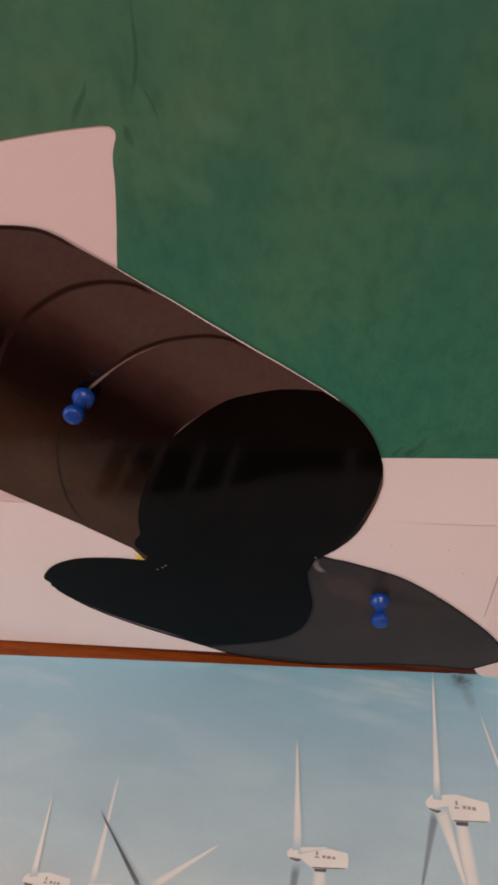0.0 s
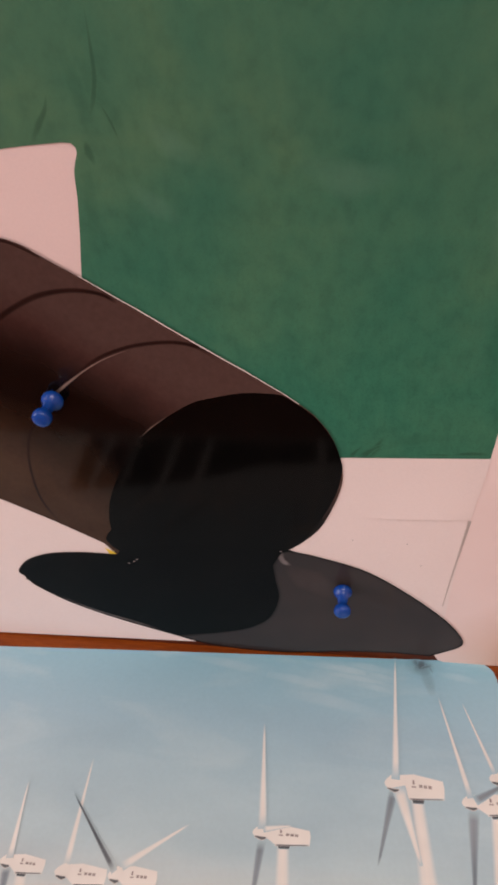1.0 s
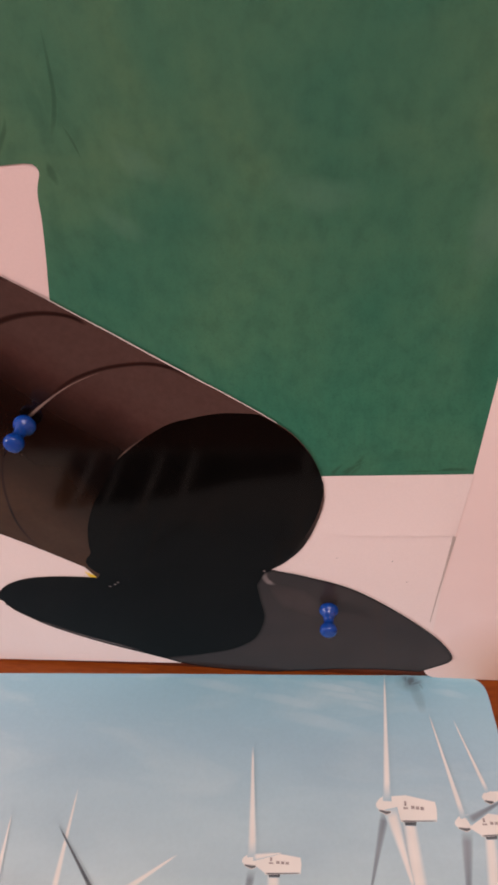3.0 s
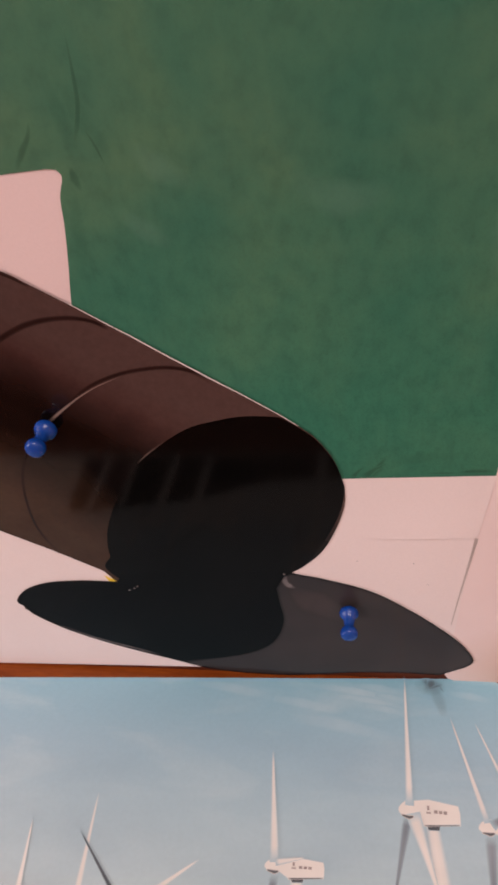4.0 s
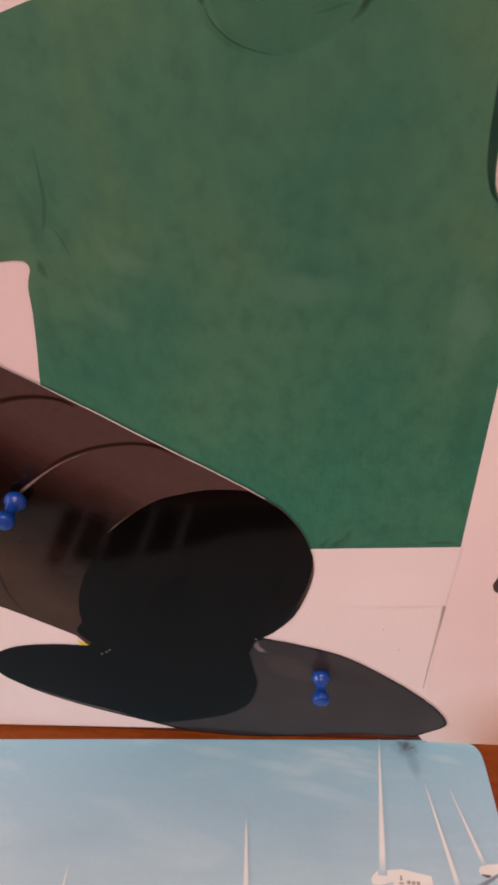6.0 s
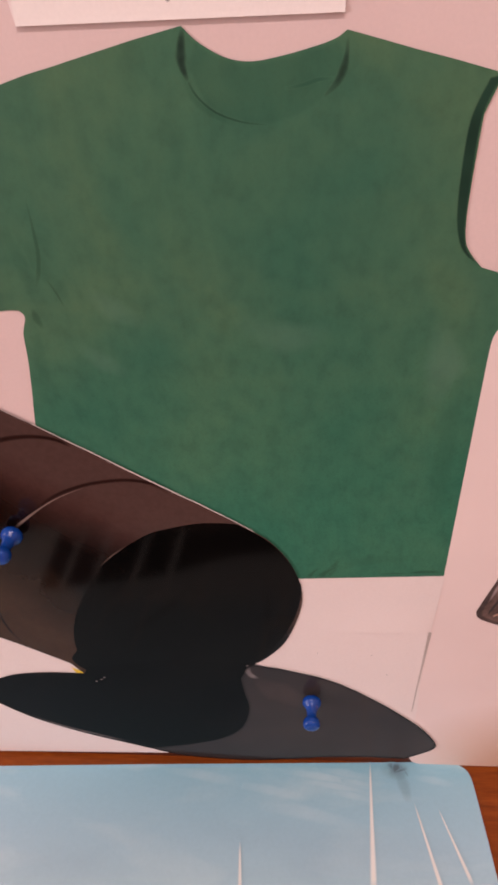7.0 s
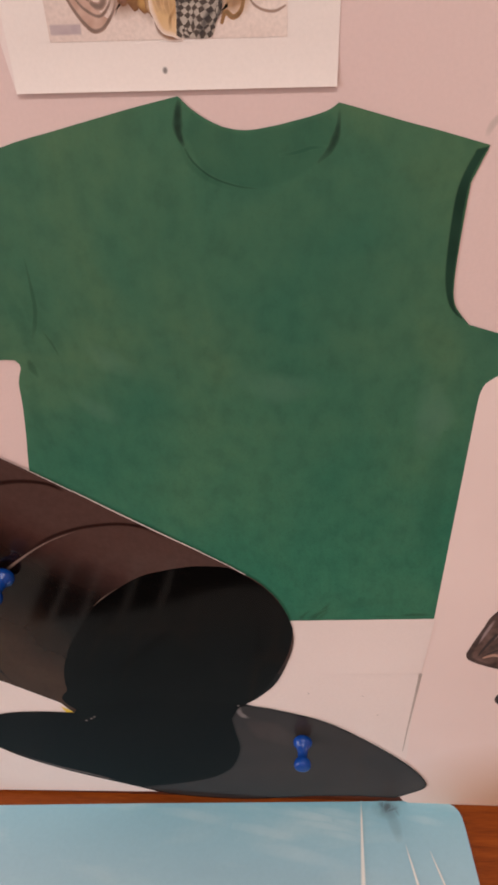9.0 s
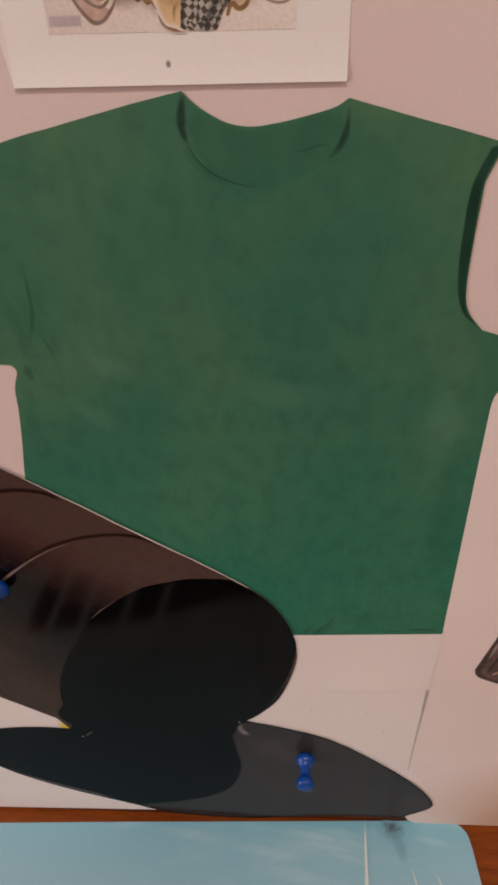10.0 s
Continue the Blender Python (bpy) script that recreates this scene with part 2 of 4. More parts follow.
STEEL.node_tree.nodes["Principled BSDF"].inputs["Metallic"].default_value = 1.0
PHOTO = speckled("printed_pale_table", (0.72, 0.58, 0.53), (0.82, 0.69, 0.63), 45, 0.4, 0.0)
LILAC = speckled("printed_lilac_bar", (0.42, 0.33, 0.35), (0.52, 0.42, 0.42), 300, 0.4)
BEIGE = speckled("printed_beige_cloth", (0.40, 0.24, 0.18), (0.62, 0.43, 0.36), 260, 0.4)
STRAW = speckled("printed_brown_straw", (0.16, 0.07, 0.025), (0.50, 0.28, 0.13), 330, 0.4)
CREAM = speckled("printed_gold_cream", (0.58, 0.36, 0.16), (0.72, 0.50, 0.32), 120, 0.4)
STRAW_SHADE = speckled("printed_straw_shade", (0.13, 0.055, 0.03), (0.30, 0.15, 0.075), 260, 0.4)
GOLD = speckled("printed_gold_straw", (0.42, 0.22, 0.06), (0.60, 0.36, 0.14), 260, 0.4)
CLOTH_PURPLE = speckled("printed_purple_cloth", (0.13, 0.06, 0.06), (0.28, 0.15, 0.14), 260, 0.4)
CHECK = checker_material()
LEATHER = speckled("printed_dark_stone", (0.030, 0.020, 0.018), (0.21, 0.135, 0.118), 170, 0.4, 0.15)
WALL_PAINT = speckled("cream_wall_paint", (0.62, 0.50, 0.42), (0.68, 0.56, 0.47), 6, 0.8, 0, 300, 0.08, 0.3)
FLOOR_TILE = speckled("grey_floor", (0.22, 0.20, 0.18), (0.30, 0.27, 0.24), 8, 0.5)
CEILING_PAINT = speckled("white_ceiling_paint", (0.74, 0.70, 0.66), (0.80, 0.76, 0.72), 5, 0.9)
LAMP_METAL = speckled("white_lamp_metal", (0.7, 0.7, 0.7), (0.8, 0.8, 0.8), 20, 0.4)
GLASS = Nodes("window_glass", 0.02).done((0.95, 0.97, 0.96))
GLASS.node_tree.nodes["Principled BSDF"].inputs["Transmission Weight"].default_value = 1.0
TUBE = bpy.data.materials.new("lit_tube")
TUBE.use_nodes = True
TUBE.node_tree.nodes["Principled BSDF"].inputs["Emission Color"].default_value = (1.0, 0.84, 0.74, 1)
TUBE.node_tree.nodes["Principled BSDF"].inputs["Emission Strength"].default_value = 6.0


# ---- shaping ----
def spline(points, closed=False, steps=6):
    """A smooth line through a few control points."""
    pts = [Vector(p) for p in points]
    n = len(pts)
    out = []
    for i in range(n if closed else n - 1):
        a, b, c, d = (pts[(i + k) % n] if closed else pts[min(max(i + k, 0), n - 1)] for k in (-1, 0, 1, 2))
        for k in range(steps):
            t = k / steps
            out.append(0.5 * ((2 * b) + (c - a) * t + (2 * a - 5 * b + 4 * c - d) * t * t + (3 * b - a - 3 * c + d) * t ** 3))
    if not closed:
        out.append(pts[-1])
    return [(p.x, p.y) for p in out]


THIN = 0.35  # plan millimetres of one paper layer


def on_board(lift):
    """Maps plan millimetres right and up the board to the world, lift paper layers in front of it."""
    return lambda u, v, d=0.0: PRINT * Vector((u / 1000, -THIN * (lift + d) / 1000, v / 1000))


def on_desk(lift):
    """Maps plan millimetres right and away over the desk to the world, lift millimetres above it."""
    return lambda u, v, d=0.0: PRINT * Vector((u / 1000, v / 1000, (lift + d) / 1000))


def flat(outline, put, thick=0.15):
    """A thin sheet cut along an outline, with its cut edge."""
    area = sum(a[0] * b[1] - b[0] * a[1] for a, b in zip(outline, outline[1:] + outline[:1]))
    pts = outline if area > 0 else outline[::-1]
    bm = bmesh.new()
    top = [bm.verts.new(put(u, v, thick)) for u, v in pts]
    low = [bm.verts.new(put(u, v, 0)) for u, v in pts]
    n = len(pts)
    for i in range(n):
        bm.faces.new((low[i], low[(i + 1) % n], top[(i + 1) % n], top[i]))
    for ring in (top, low):
        edges = [bm.edges.get((ring[i], ring[(i + 1) % n])) for i in range(n)]
        bmesh.ops.triangle_fill(bm, edges=edges, use_beauty=True)
    bmesh.ops.recalc_face_normals(bm, faces=bm.faces)
    return bm


def widths_at(width, t):
    """The width at t of 0 to 1 along a stroke that may taper."""
    widths = width if isinstance(width, tuple) else (width, width)
    t *= len(widths) - 1
    k = min(int(t), len(widths) - 2)
    return widths[k] * (1 - t + k) + widths[k + 1] * (t - k)


def sideways(line, i):
    a, b = line[max(i - 1, 0)], line[min(i + 1, len(line) - 1)]
    d = Vector((b[0] - a[0], b[1] - a[1])).normalized()
    return -d.y, d.x


def strip(line, width, put, thick=0.06):
    """A thin strip of paper along a line."""
    n = len(line)
    bm = bmesh.new()
    rows = []
    for i, p in enumerate(line):
        sx, sy = sideways(line, i)
        w = widths_at(width, i / (n - 1)) / 2
        rows.append([bm.verts.new(put(p[0] + s * sx * w, p[1] + s * sy * w, h)) for s in (1, -1) for h in (0, thick)])
    for r, s in zip(rows, rows[1:]):
        for i, j in ((0, 1), (1, 3), (3, 2), (2, 0)):
            bm.faces.new((r[i], r[j], s[j], s[i]))
    for r in (rows[0], rows[-1]):
        bm.faces.new((r[0], r[1], r[3], r[2]))
    bmesh.ops.recalc_face_normals(bm, faces=bm.faces)
    return bm


def ribbon(line, width, put, ends=0.08, strength=1.0):
    """A stroke of ink along a line, with soft borders and ends."""
    while len(line) < 14:
        line = [q for a, c in zip(line, line[1:]) for q in (a, tuple(0.5 * (x + y) for x, y in zip(a, c)))] + [line[-1]]
    n = len(line)
    bm = bmesh.new()
    fade = bm.verts.layers.float.new("fade")
    rows = []
    for i, p in enumerate(line):
        sx, sy = sideways(line, i)
        t = i / (n - 1)
        w = widths_at(width, t) / 2
        tip = strength * (min(1.0, t / ends, (1 - t) / ends) if ends else 1.0)
        row = []
        for k, ink_there in ((1.35, 0.0), (0.65, 0.85), (0.0, 1.0), (-0.65, 0.85), (-1.35, 0.0)):
            v = bm.verts.new(put(p[0] + k * sx * w, p[1] + k * sy * w))
            v[fade] = ink_there * tip
            row.append(v)
        rows.append(row)
    for r, s in zip(rows, rows[1:]):
        for k in range(4):
            bm.faces.new((r[k], r[k + 1], s[k + 1], s[k]))
    return bm


def ink_shape(outline, put, feather=0.35, strength=1.0):
    """A printed shape with a soft border."""
    area = sum(a[0] * b[1] - b[0] * a[1] for a, b in zip(outline, outline[1:] + outline[:1]))
    pts = [Vector(p) for p in (outline if area > 0 else outline[::-1])]
    pts = [p for p, q in zip(pts, pts[-1:] + pts[:-1]) if (p - q).length > 1e-4]
    n = len(pts)
    bm = bmesh.new()
    fade = bm.verts.layers.float.new("fade")
    rings = ([], [])
    for i, p in enumerate(pts):
        d = pts[(i + 1) % n] - pts[i - 1]
        inward = Vector((-d.y, d.x)).normalized()
        for ring, off, value in ((rings[0], feather * 0.5, strength), (rings[1], -feather * 0.5, 0.0)):
            v = bm.verts.new(put(*(p + inward * off)))
            v[fade] = value
            ring.append(v)
    for i in range(n):
        j = (i + 1) % n
        bm.faces.new((rings[0][i], rings[1][i], rings[1][j], rings[0][j]))
    edges = [bm.edges.get((rings[0][i], rings[0][(i + 1) % n])) for i in range(n)]
    bmesh.ops.triangle_fill(bm, edges=edges, use_beauty=True)
    bmesh.ops.recalc_face_normals(bm, faces=bm.faces)
    return bm


SOFT = {}


def soft_of(material, under):
    """The print below, running into this ink where the stroke is full."""
    key = (material.name, under.name)
    if key not in SOFT:
        mat = under.copy()
        mat.name = material.name + "_on_" + under.name
        tree = mat.node_tree
        value = tree.nodes.new("ShaderNodeAttribute")
        value.attribute_name = "fade"
        tone = tree.nodes.new("ShaderNodeTexNoise")
        ramp = tree.nodes.new("ShaderNodeValToRGB")
        a, b, scale = TONES[material.name]
        tone.inputs["Scale"].default_value = scale / PRINT
        where = tree.nodes.new("ShaderNodeNewGeometry")
        tree.links.new(where.outputs["Position"], tone.inputs["Vector"])
        for e, at, colour in zip(ramp.color_ramp.elements, (0.3, 0.7), (a, b)):
            e.position, e.color = at, (*colour, 1)
        tree.links.new(tone.outputs["Fac"], ramp.inputs[0])
        mix = tree.nodes.new("ShaderNodeMix")
        mix.data_type = "RGBA"
        sock = tree.nodes["Principled BSDF"].inputs["Base Color"]
        below = sock.links[0].from_socket
        tree.links.new(value.outputs["Fac"], mix.inputs[0])
        tree.links.new(below, mix.inputs[6])
        tree.links.new(ramp.outputs[0], mix.inputs[7])
        tree.links.new(mix.outputs[2], sock)
        for name in ("Roughness", "Specular IOR Level"):
            gloss = tree.nodes.new("ShaderNodeMapRange")
            tree.links.new(value.outputs["Fac"], gloss.inputs[0])
            gloss.inputs[3].default_value = tree.nodes["Principled BSDF"].inputs[name].default_value
            gloss.inputs[4].default_value = material.node_tree.nodes["Principled BSDF"].inputs[name].default_value
            tree.links.new(gloss.outputs[0], tree.nodes["Principled BSDF"].inputs[name])
        SOFT[key] = mat
    return SOFT[key]


def grid_sheet(corners, put, nu, nv, bend, thick=0.15):
    """A four-cornered sheet (lower left, lower right, upper right, upper left) that bends away from its support."""
    bm = bmesh.new()
    layers = []
    for h in (0.0, thick):
        rows = []
        for j in range(nv + 1):
            v = j / nv
            row = []
            for i in range(nu + 1):
                u = i / nu
                p = [(1 - v) * ((1 - u) * corners[0][k] + u * corners[1][k]) + v * ((1 - u) * corners[3][k] + u * corners[2][k]) for k in (0, 1)]
                row.append(bm.verts.new(put(p[0], p[1], h + bend(u, v))))
            rows.append(row)
        layers.append(rows)
    for rows in layers:
        for j in range(nv):
            for i in range(nu):
                bm.faces.new((rows[j][i], rows[j][i + 1], rows[j + 1][i + 1], rows[j + 1][i]))
    a, b = layers
    rim = [(0, i) for i in range(nu)] + [(j, nu) for j in range(nv)] + [(nv, i) for i in range(nu, 0, -1)] + [(j, 0) for j in range(nv, 0, -1)]
    for (j, i), (l, k) in zip(rim, rim[1:] + rim[:1]):
        bm.faces.new((a[j][i], a[l][k], b[l][k], b[j][i]))
    bmesh.ops.recalc_face_normals(bm, faces=bm.faces)
    return bm


def box(x0, x1, y0, y1, z0, z1, bevel=0.0):
    bm = bmesh.new()
    bmesh.ops.create_cube(bm, size=1, matrix=Matrix.LocRotScale(((x0 + x1) / 2, (y0 + y1) / 2, (z0 + z1) / 2), None, (x1 - x0, y1 - y0, z1 - z0)))
    if bevel:
        bmesh.ops.bevel(bm, geom=bm.edges[:], offset=bevel, segments=2, affect="EDGES", profile=0.5)
    return bm


def turned(profile, m, sides=28):
    """A body of revolution about z from (height, radius) pairs, put at m."""
    bm = bmesh.new()
    rings = []
    for h, r in profile:
        if r < 1e-6:
            rings.append([bm.verts.new((0, 0, h))])
        else:
            rings.append([bm.verts.new((r * math.cos(a), r * math.sin(a), h)) for a in (2 * math.pi * k / sides for k in range(sides))])
    for r, s in zip(rings, rings[1:]):
        for k in range(sides):
            face = [r[k % len(r)], r[(k + 1) % len(r)], s[(k + 1) % len(s)], s[k % len(s)]]
            bm.faces.new(list(dict.fromkeys(face)))
    bmesh.ops.recalc_face_normals(bm, faces=bm.faces)
    bm.transform(m)
    return bm


def thing(name, bm, material, label, category, kind="", group=""):
    """A top-level mesh whose origin lies at the middle of its base."""
    xs, ys, zs = ([v.co[k] for v in bm.verts] for k in range(3))
    base = Vector(((min(xs) + max(xs)) / 2, (min(ys) + max(ys)) / 2, min(zs)))
    bm.transform(Matrix.Translation(-base))
    data = bpy.data.meshes.new(name)
    bm.to_mesh(data)
    bm.free()
    data.materials.append(material)
    ob = new(name, data)
    ob.location = base
    return tagged(ob, label, category, group, kind)


def part(name, bm, material, parent, label="", under=None):
    """One mesh under a thing or a part; bm is in the world's place."""
    shift = Vector(parent.location)
    up = parent.parent
    while up:
        shift += up.location
        up = up.parent
    bm.transform(Matrix.Translation(-shift))
    if bm.verts.layers.float.get("fade"):
        material = soft_of(material, under or parent.data.materials[0])
    data = bpy.data.meshes.new(name)
    bm.to_mesh(data)
    bm.free()
    data.materials.append(material)
    ob = new(name, data)
    ob.parent = parent
    return tagged(ob, label)


def smooth(ob):
    ob.data.polygons.foreach_set("use_smooth", [True] * len(ob.data.polygons))
    return ob


# ---- room ----
X0, X1 = ROOM_X
Y0, Y1 = ROOM_Y
thing("floor", box(X0, X1, Y0, Y1, FLOOR - 0.1, FLOOR), FLOOR_TILE, "plain grey floor of the room", "floor", "structure")
thing("ceiling", box(X0, X1, Y0, Y1, CEIL, CEIL + 0.1), CEILING_PAINT, "plain white painted ceiling", "ceiling", "structure")
thing("wall_north", box(X0 - 0.1, X1 + 0.1, Y1, Y1 + 0.1, FLOOR, CEIL), WALL_PAINT, "plain painted wall behind the board", "wall", "structure")
thing("wall_south", box(X0 - 0.1, X1 + 0.1, Y0 - 0.1, Y0, FLOOR, CEIL), WALL_PAINT, "plain painted wall", "wall", "structure")
thing("wall_east", box(X1, X1 + 0.1, Y0, Y1, FLOOR, CEIL), WALL_PAINT, "plain painted wall", "wall", "structure")
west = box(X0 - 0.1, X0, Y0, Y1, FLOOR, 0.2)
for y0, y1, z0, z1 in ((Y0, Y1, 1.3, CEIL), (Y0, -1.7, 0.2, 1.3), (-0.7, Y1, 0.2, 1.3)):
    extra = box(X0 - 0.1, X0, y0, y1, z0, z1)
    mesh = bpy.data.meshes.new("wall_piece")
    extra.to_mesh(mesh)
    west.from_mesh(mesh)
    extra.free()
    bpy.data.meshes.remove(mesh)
thing("wall_west", west, WALL_PAINT, "plain painted wall with an added window opening", "wall", "structure")
# Added window, never in view, that backs the fill lamp.
window = thing("added_window_1", box(X0 - 0.08, X0 - 0.03, -1.70, -1.66, 0.2, 1.3, 0.004), LAMP_METAL, "added white framed window behind the fill lamp, out of view", "window", "structure")
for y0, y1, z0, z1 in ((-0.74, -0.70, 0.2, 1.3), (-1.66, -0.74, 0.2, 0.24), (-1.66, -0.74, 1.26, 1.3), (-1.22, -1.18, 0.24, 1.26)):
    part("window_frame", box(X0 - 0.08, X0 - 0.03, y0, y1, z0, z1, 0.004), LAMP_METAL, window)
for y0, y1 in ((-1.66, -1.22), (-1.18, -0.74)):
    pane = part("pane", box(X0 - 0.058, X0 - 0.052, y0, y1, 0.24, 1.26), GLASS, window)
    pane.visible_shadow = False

desk = thing("desk", box(-0.75, 0.65, -0.62, 0.025, -0.026, 0.0, 0.002), WOOD, "desk with a varnished orange-brown wooden top", "desk")
for x in (-0.70, 0.60):
    for y in (-0.57, -0.03):
        part("leg", box(x - 0.025, x + 0.025, y - 0.025, y + 0.025, FLOOR, -0.026, 0.003), WOOD, desk)
# Dark strip put where only shade lies below the board's foot.
thing("gap_shade_strip", box(-0.62, 0.58, 0.0005, 0.020, 0.0, 0.00875), GAP_SHADE, "narrow dark strip that stands in for the shade under the pin board", "wooden strip")
thing("display_board", box(-0.62, 0.58, 0.0, 0.020, 0.00875, 0.85, 0.001), BOARD, "pinkish white pin board standing on the desk", "pin board")

# ---- the room's lamp ----
lamp = thing("tube_lamp", box(-0.37, 0.87, -1.03, -0.87, 1.715, 1.75, 0.004), LAMP_METAL, "white metal ceiling lamp with a lit tube", "ceiling lamp")
part("tube", box(-0.33, 0.83, -0.97, -0.93, 1.700, 1.712, 0.004), TUBE, lamp)


# ---- papers on the board ----
# Cut-out green shirt
shirt_right = [(8, 259.2), (10.8, 256.3), (15.4, 253.4), (20.1, 252.2), (25.3, 252.4), (31.9, 253.3), (36.2, 254.2), (38.5, 255.4)]
shirt_outline = (
    spline(shirt_right)
    + spline([(43.7, 253.6), (51.1, 251.0), (58.6, 248.5), (67.0, 245.5)])
    + spline([(64.0, 238.9), (62.9, 228.0), (62.3, 218.3), (63.0, 213.1), (66.3, 208.3)])
    + [(73.0, 205.8), (92.0, 200.5), (92.5, 193.0), (73.0, 192.0), (70.2, 186.5), (64.6, 110.4)]
    + spline([(64.0, 110.4), (45.0, 110.1), (22.0, 109.2), (-20.0, 108.0), (-58.0, 107.0)], steps=4)
    + spline([(-55.0, 140.0), (-47.9, 173.4), (-46.0, 181.6), (-44.7, 187.6), (-43.6, 193.2), (-43.0, 197.6), (-42.6, 199.6), (-41.8, 201.6), (-41.0, 203.2), (-40.9, 204.6), (-41.8, 205.7)])
    + spline([(-44.0, 206.0), (-60.1, 205.4), (-84.0, 203.0), (-102.0, 201.0)], steps=3)
    + spline([(-106.0, 214.0), (-92.0, 228.0), (-62.0, 245.5), (-30.2, 253.2), (-17.5, 255.4), (-1.9, 257.9)])
)
shirt = thing("shirt_cutout", flat(shirt_outline, on_board(0.5), 0.2), SHIRT, "green short-sleeved shirt cut out of printed paper, pinned flat", "paper cutout")
ink = on_board(0.78)
neck = spline(shirt_right)
part("neck_inside", ink_shape([(u, v - 0.6) for u, v in neck[5:-5]] + spline([(37.6, 252.0), (36.6, 247.6), (31.0, 243.4), (24.0, 241.4), (17.0, 242.4), (11.0, 245.8), (8.6, 252.0)]), on_board(0.71), 0.8, 0.30), SHIRT_DARK, shirt)
part("collar_seam", ribbon(spline([(7.4, 251.5), (9.0, 247.6), (12.5, 244.2), (17.5, 242.0), (22.5, 241.0)]), (0.5, 0.45, 0.35, 0.2), ink, 0.2, 0.9), SHIRT_CREASE, shirt)
part("collar_shade", ribbon(spline([(7.2, 252.5), (8.6, 247.2), (12.5, 243.6), (17.5, 241.4)]), (1.6, 1.4, 0.8), on_board(0.75), 0.3, 0.35), SHIRT_DARK, shirt)
part("collar_fold", ribbon(spline([(8.2, 258.8), (7.4, 255.6), (7.1, 253.0), (7.9, 250.0)]), (0.6, 1.4, 1.8, 1.2, 0.4), on_board(0.82), 0.2, 1.0), FOLD_BLACK, shirt)
part("collar_fold", ribbon(spline([(38.6, 254.4), (38.3, 251.6), (37.6, 249.2), (36.2, 246.9), (33.6, 244.8)]), (0.4, 0.8, 1.5, 1.2, 0.3), on_board(0.82), 0.3, 0.85), FOLD_BLACK, shirt)
part("neck_rib", ribbon(spline([(26.5, 247.0), (30.0, 247.3), (33.0, 247.9), (36.0, 247.8)]), (0.5, 0.8, 0.5), ink, 0.3, 0.8), SHIRT_DARK, shirt)
arm = spline([(64.6, 245.0), (61.6, 238.2), (60.5, 228.0), (60.4, 219.0), (61.6, 213.4), (63.4, 210.8)])
part("sleeve_trim", ink_shape(arm + spline([(64.6, 210.0), (62.7, 213.1), (62.1, 218.3), (62.7, 228.0), (63.8, 238.9), (66.8, 245.3)]), ink), SLEEVE_DARK, shirt)
creases = [
    ([(-31.6, 232.0), (-32.0, 225.0), (-32.6, 219.0), (-33.9, 214.6), (-35.6, 211.0)], (0.1, 0.4, 0.6, 0.7, 0.2)),
    ([(-51.2, 206.2), (-48.6, 209.8), (-46.0, 213.0), (-44.6, 216.4)], (0.3, 0.9, 0.6, 0.1)),
    ([(-33.0, 214.0), (-31.2, 210.0), (-30.0, 205.6)], (0.1, 0.4, 0.1)),
    ([(-38.2, 206.0), (-37.9, 203.4), (-37.0, 200.6)], (0.3, 1.2, 0.3)),
    ([(27.0, 110.6), (30.5, 114.0), (32.6, 118.6)], (2.2, 1.4, 0.1)),
    ([(26.4, 110.4), (29.0, 113.2), (33.6, 116.4)], (1.5, 0.9, 0.1)),
    ([(23.0, 110.4), (24.4, 112.6), (26.6, 115.0)], (1.0, 0.6, 0.1)),
    ([(53.0, 112.2), (58.5, 112.7), (63.6, 112.5)], (0.2, 0.8, 0.4)),
    ([(44.0, 112.0), (50.0, 112.1), (54.0, 112.0)], (0.1, 0.3, 0.1)),
]
for k, (line, width) in enumerate(creases):
    part("crease", ribbon(spline(line), tuple(1.7 * w for w in width), on_board(0.78 + 0.012 * k), 0.3, 0.6), SHIRT_CREASE, shirt)

broad_folds = [
    ([(-36.0, 226.0), (-33.0, 216.0), (-28.0, 206.0)], (1.5, 4.0, 1.5)),
    ([(-39.0, 226.0), (-37.6, 218.0), (-36.4, 207.0)], (1.5, 3.5, 2.0)),
    ([(-39.4, 200.0), (-40.6, 190.0), (-43.6, 178.0)], (1.5, 3.4, 1.5)),
    ([(64.0, 180.0), (61.5, 156.0), (60.0, 130.0)], (2.0, 5.0, 3.0)),
    ([(32.0, 114.6), (42.0, 118.0), (56.0, 118.6)], (2.0, 4.0, 1.5)),
]
for k, (line, width) in enumerate(broad_folds):
    part("broad_fold", ribbon(spline(line), width, on_board(0.735 + 0.006 * k), 0.45, 0.28), SHIRT_DARK, shirt)
faded = [
    ([(58.0, 196.0), (60.0, 184.0), (57.0, 172.0)], (3.0, 9.0, 3.0)),
    ([(-24.0, 210.0), (-18.0, 204.0), (-10.0, 200.0)], (2.0, 6.0, 2.0)),
    ([(-30.0, 196.0), (-24.0, 190.0), (-18.0, 186.0)], (2.0, 5.0, 2.0)),
    ([(10.0, 200.0), (22.0, 194.0), (34.0, 196.0)], (3.0, 8.0, 3.0)),
]
for k, (line, width) in enumerate(faded):
    part("faded_patch", ribbon(spline(line), width, on_board(0.715 + 0.003 * k), 0.48, 0.5 if k == 0 else 0.3), SHIRT_PALE, shirt)

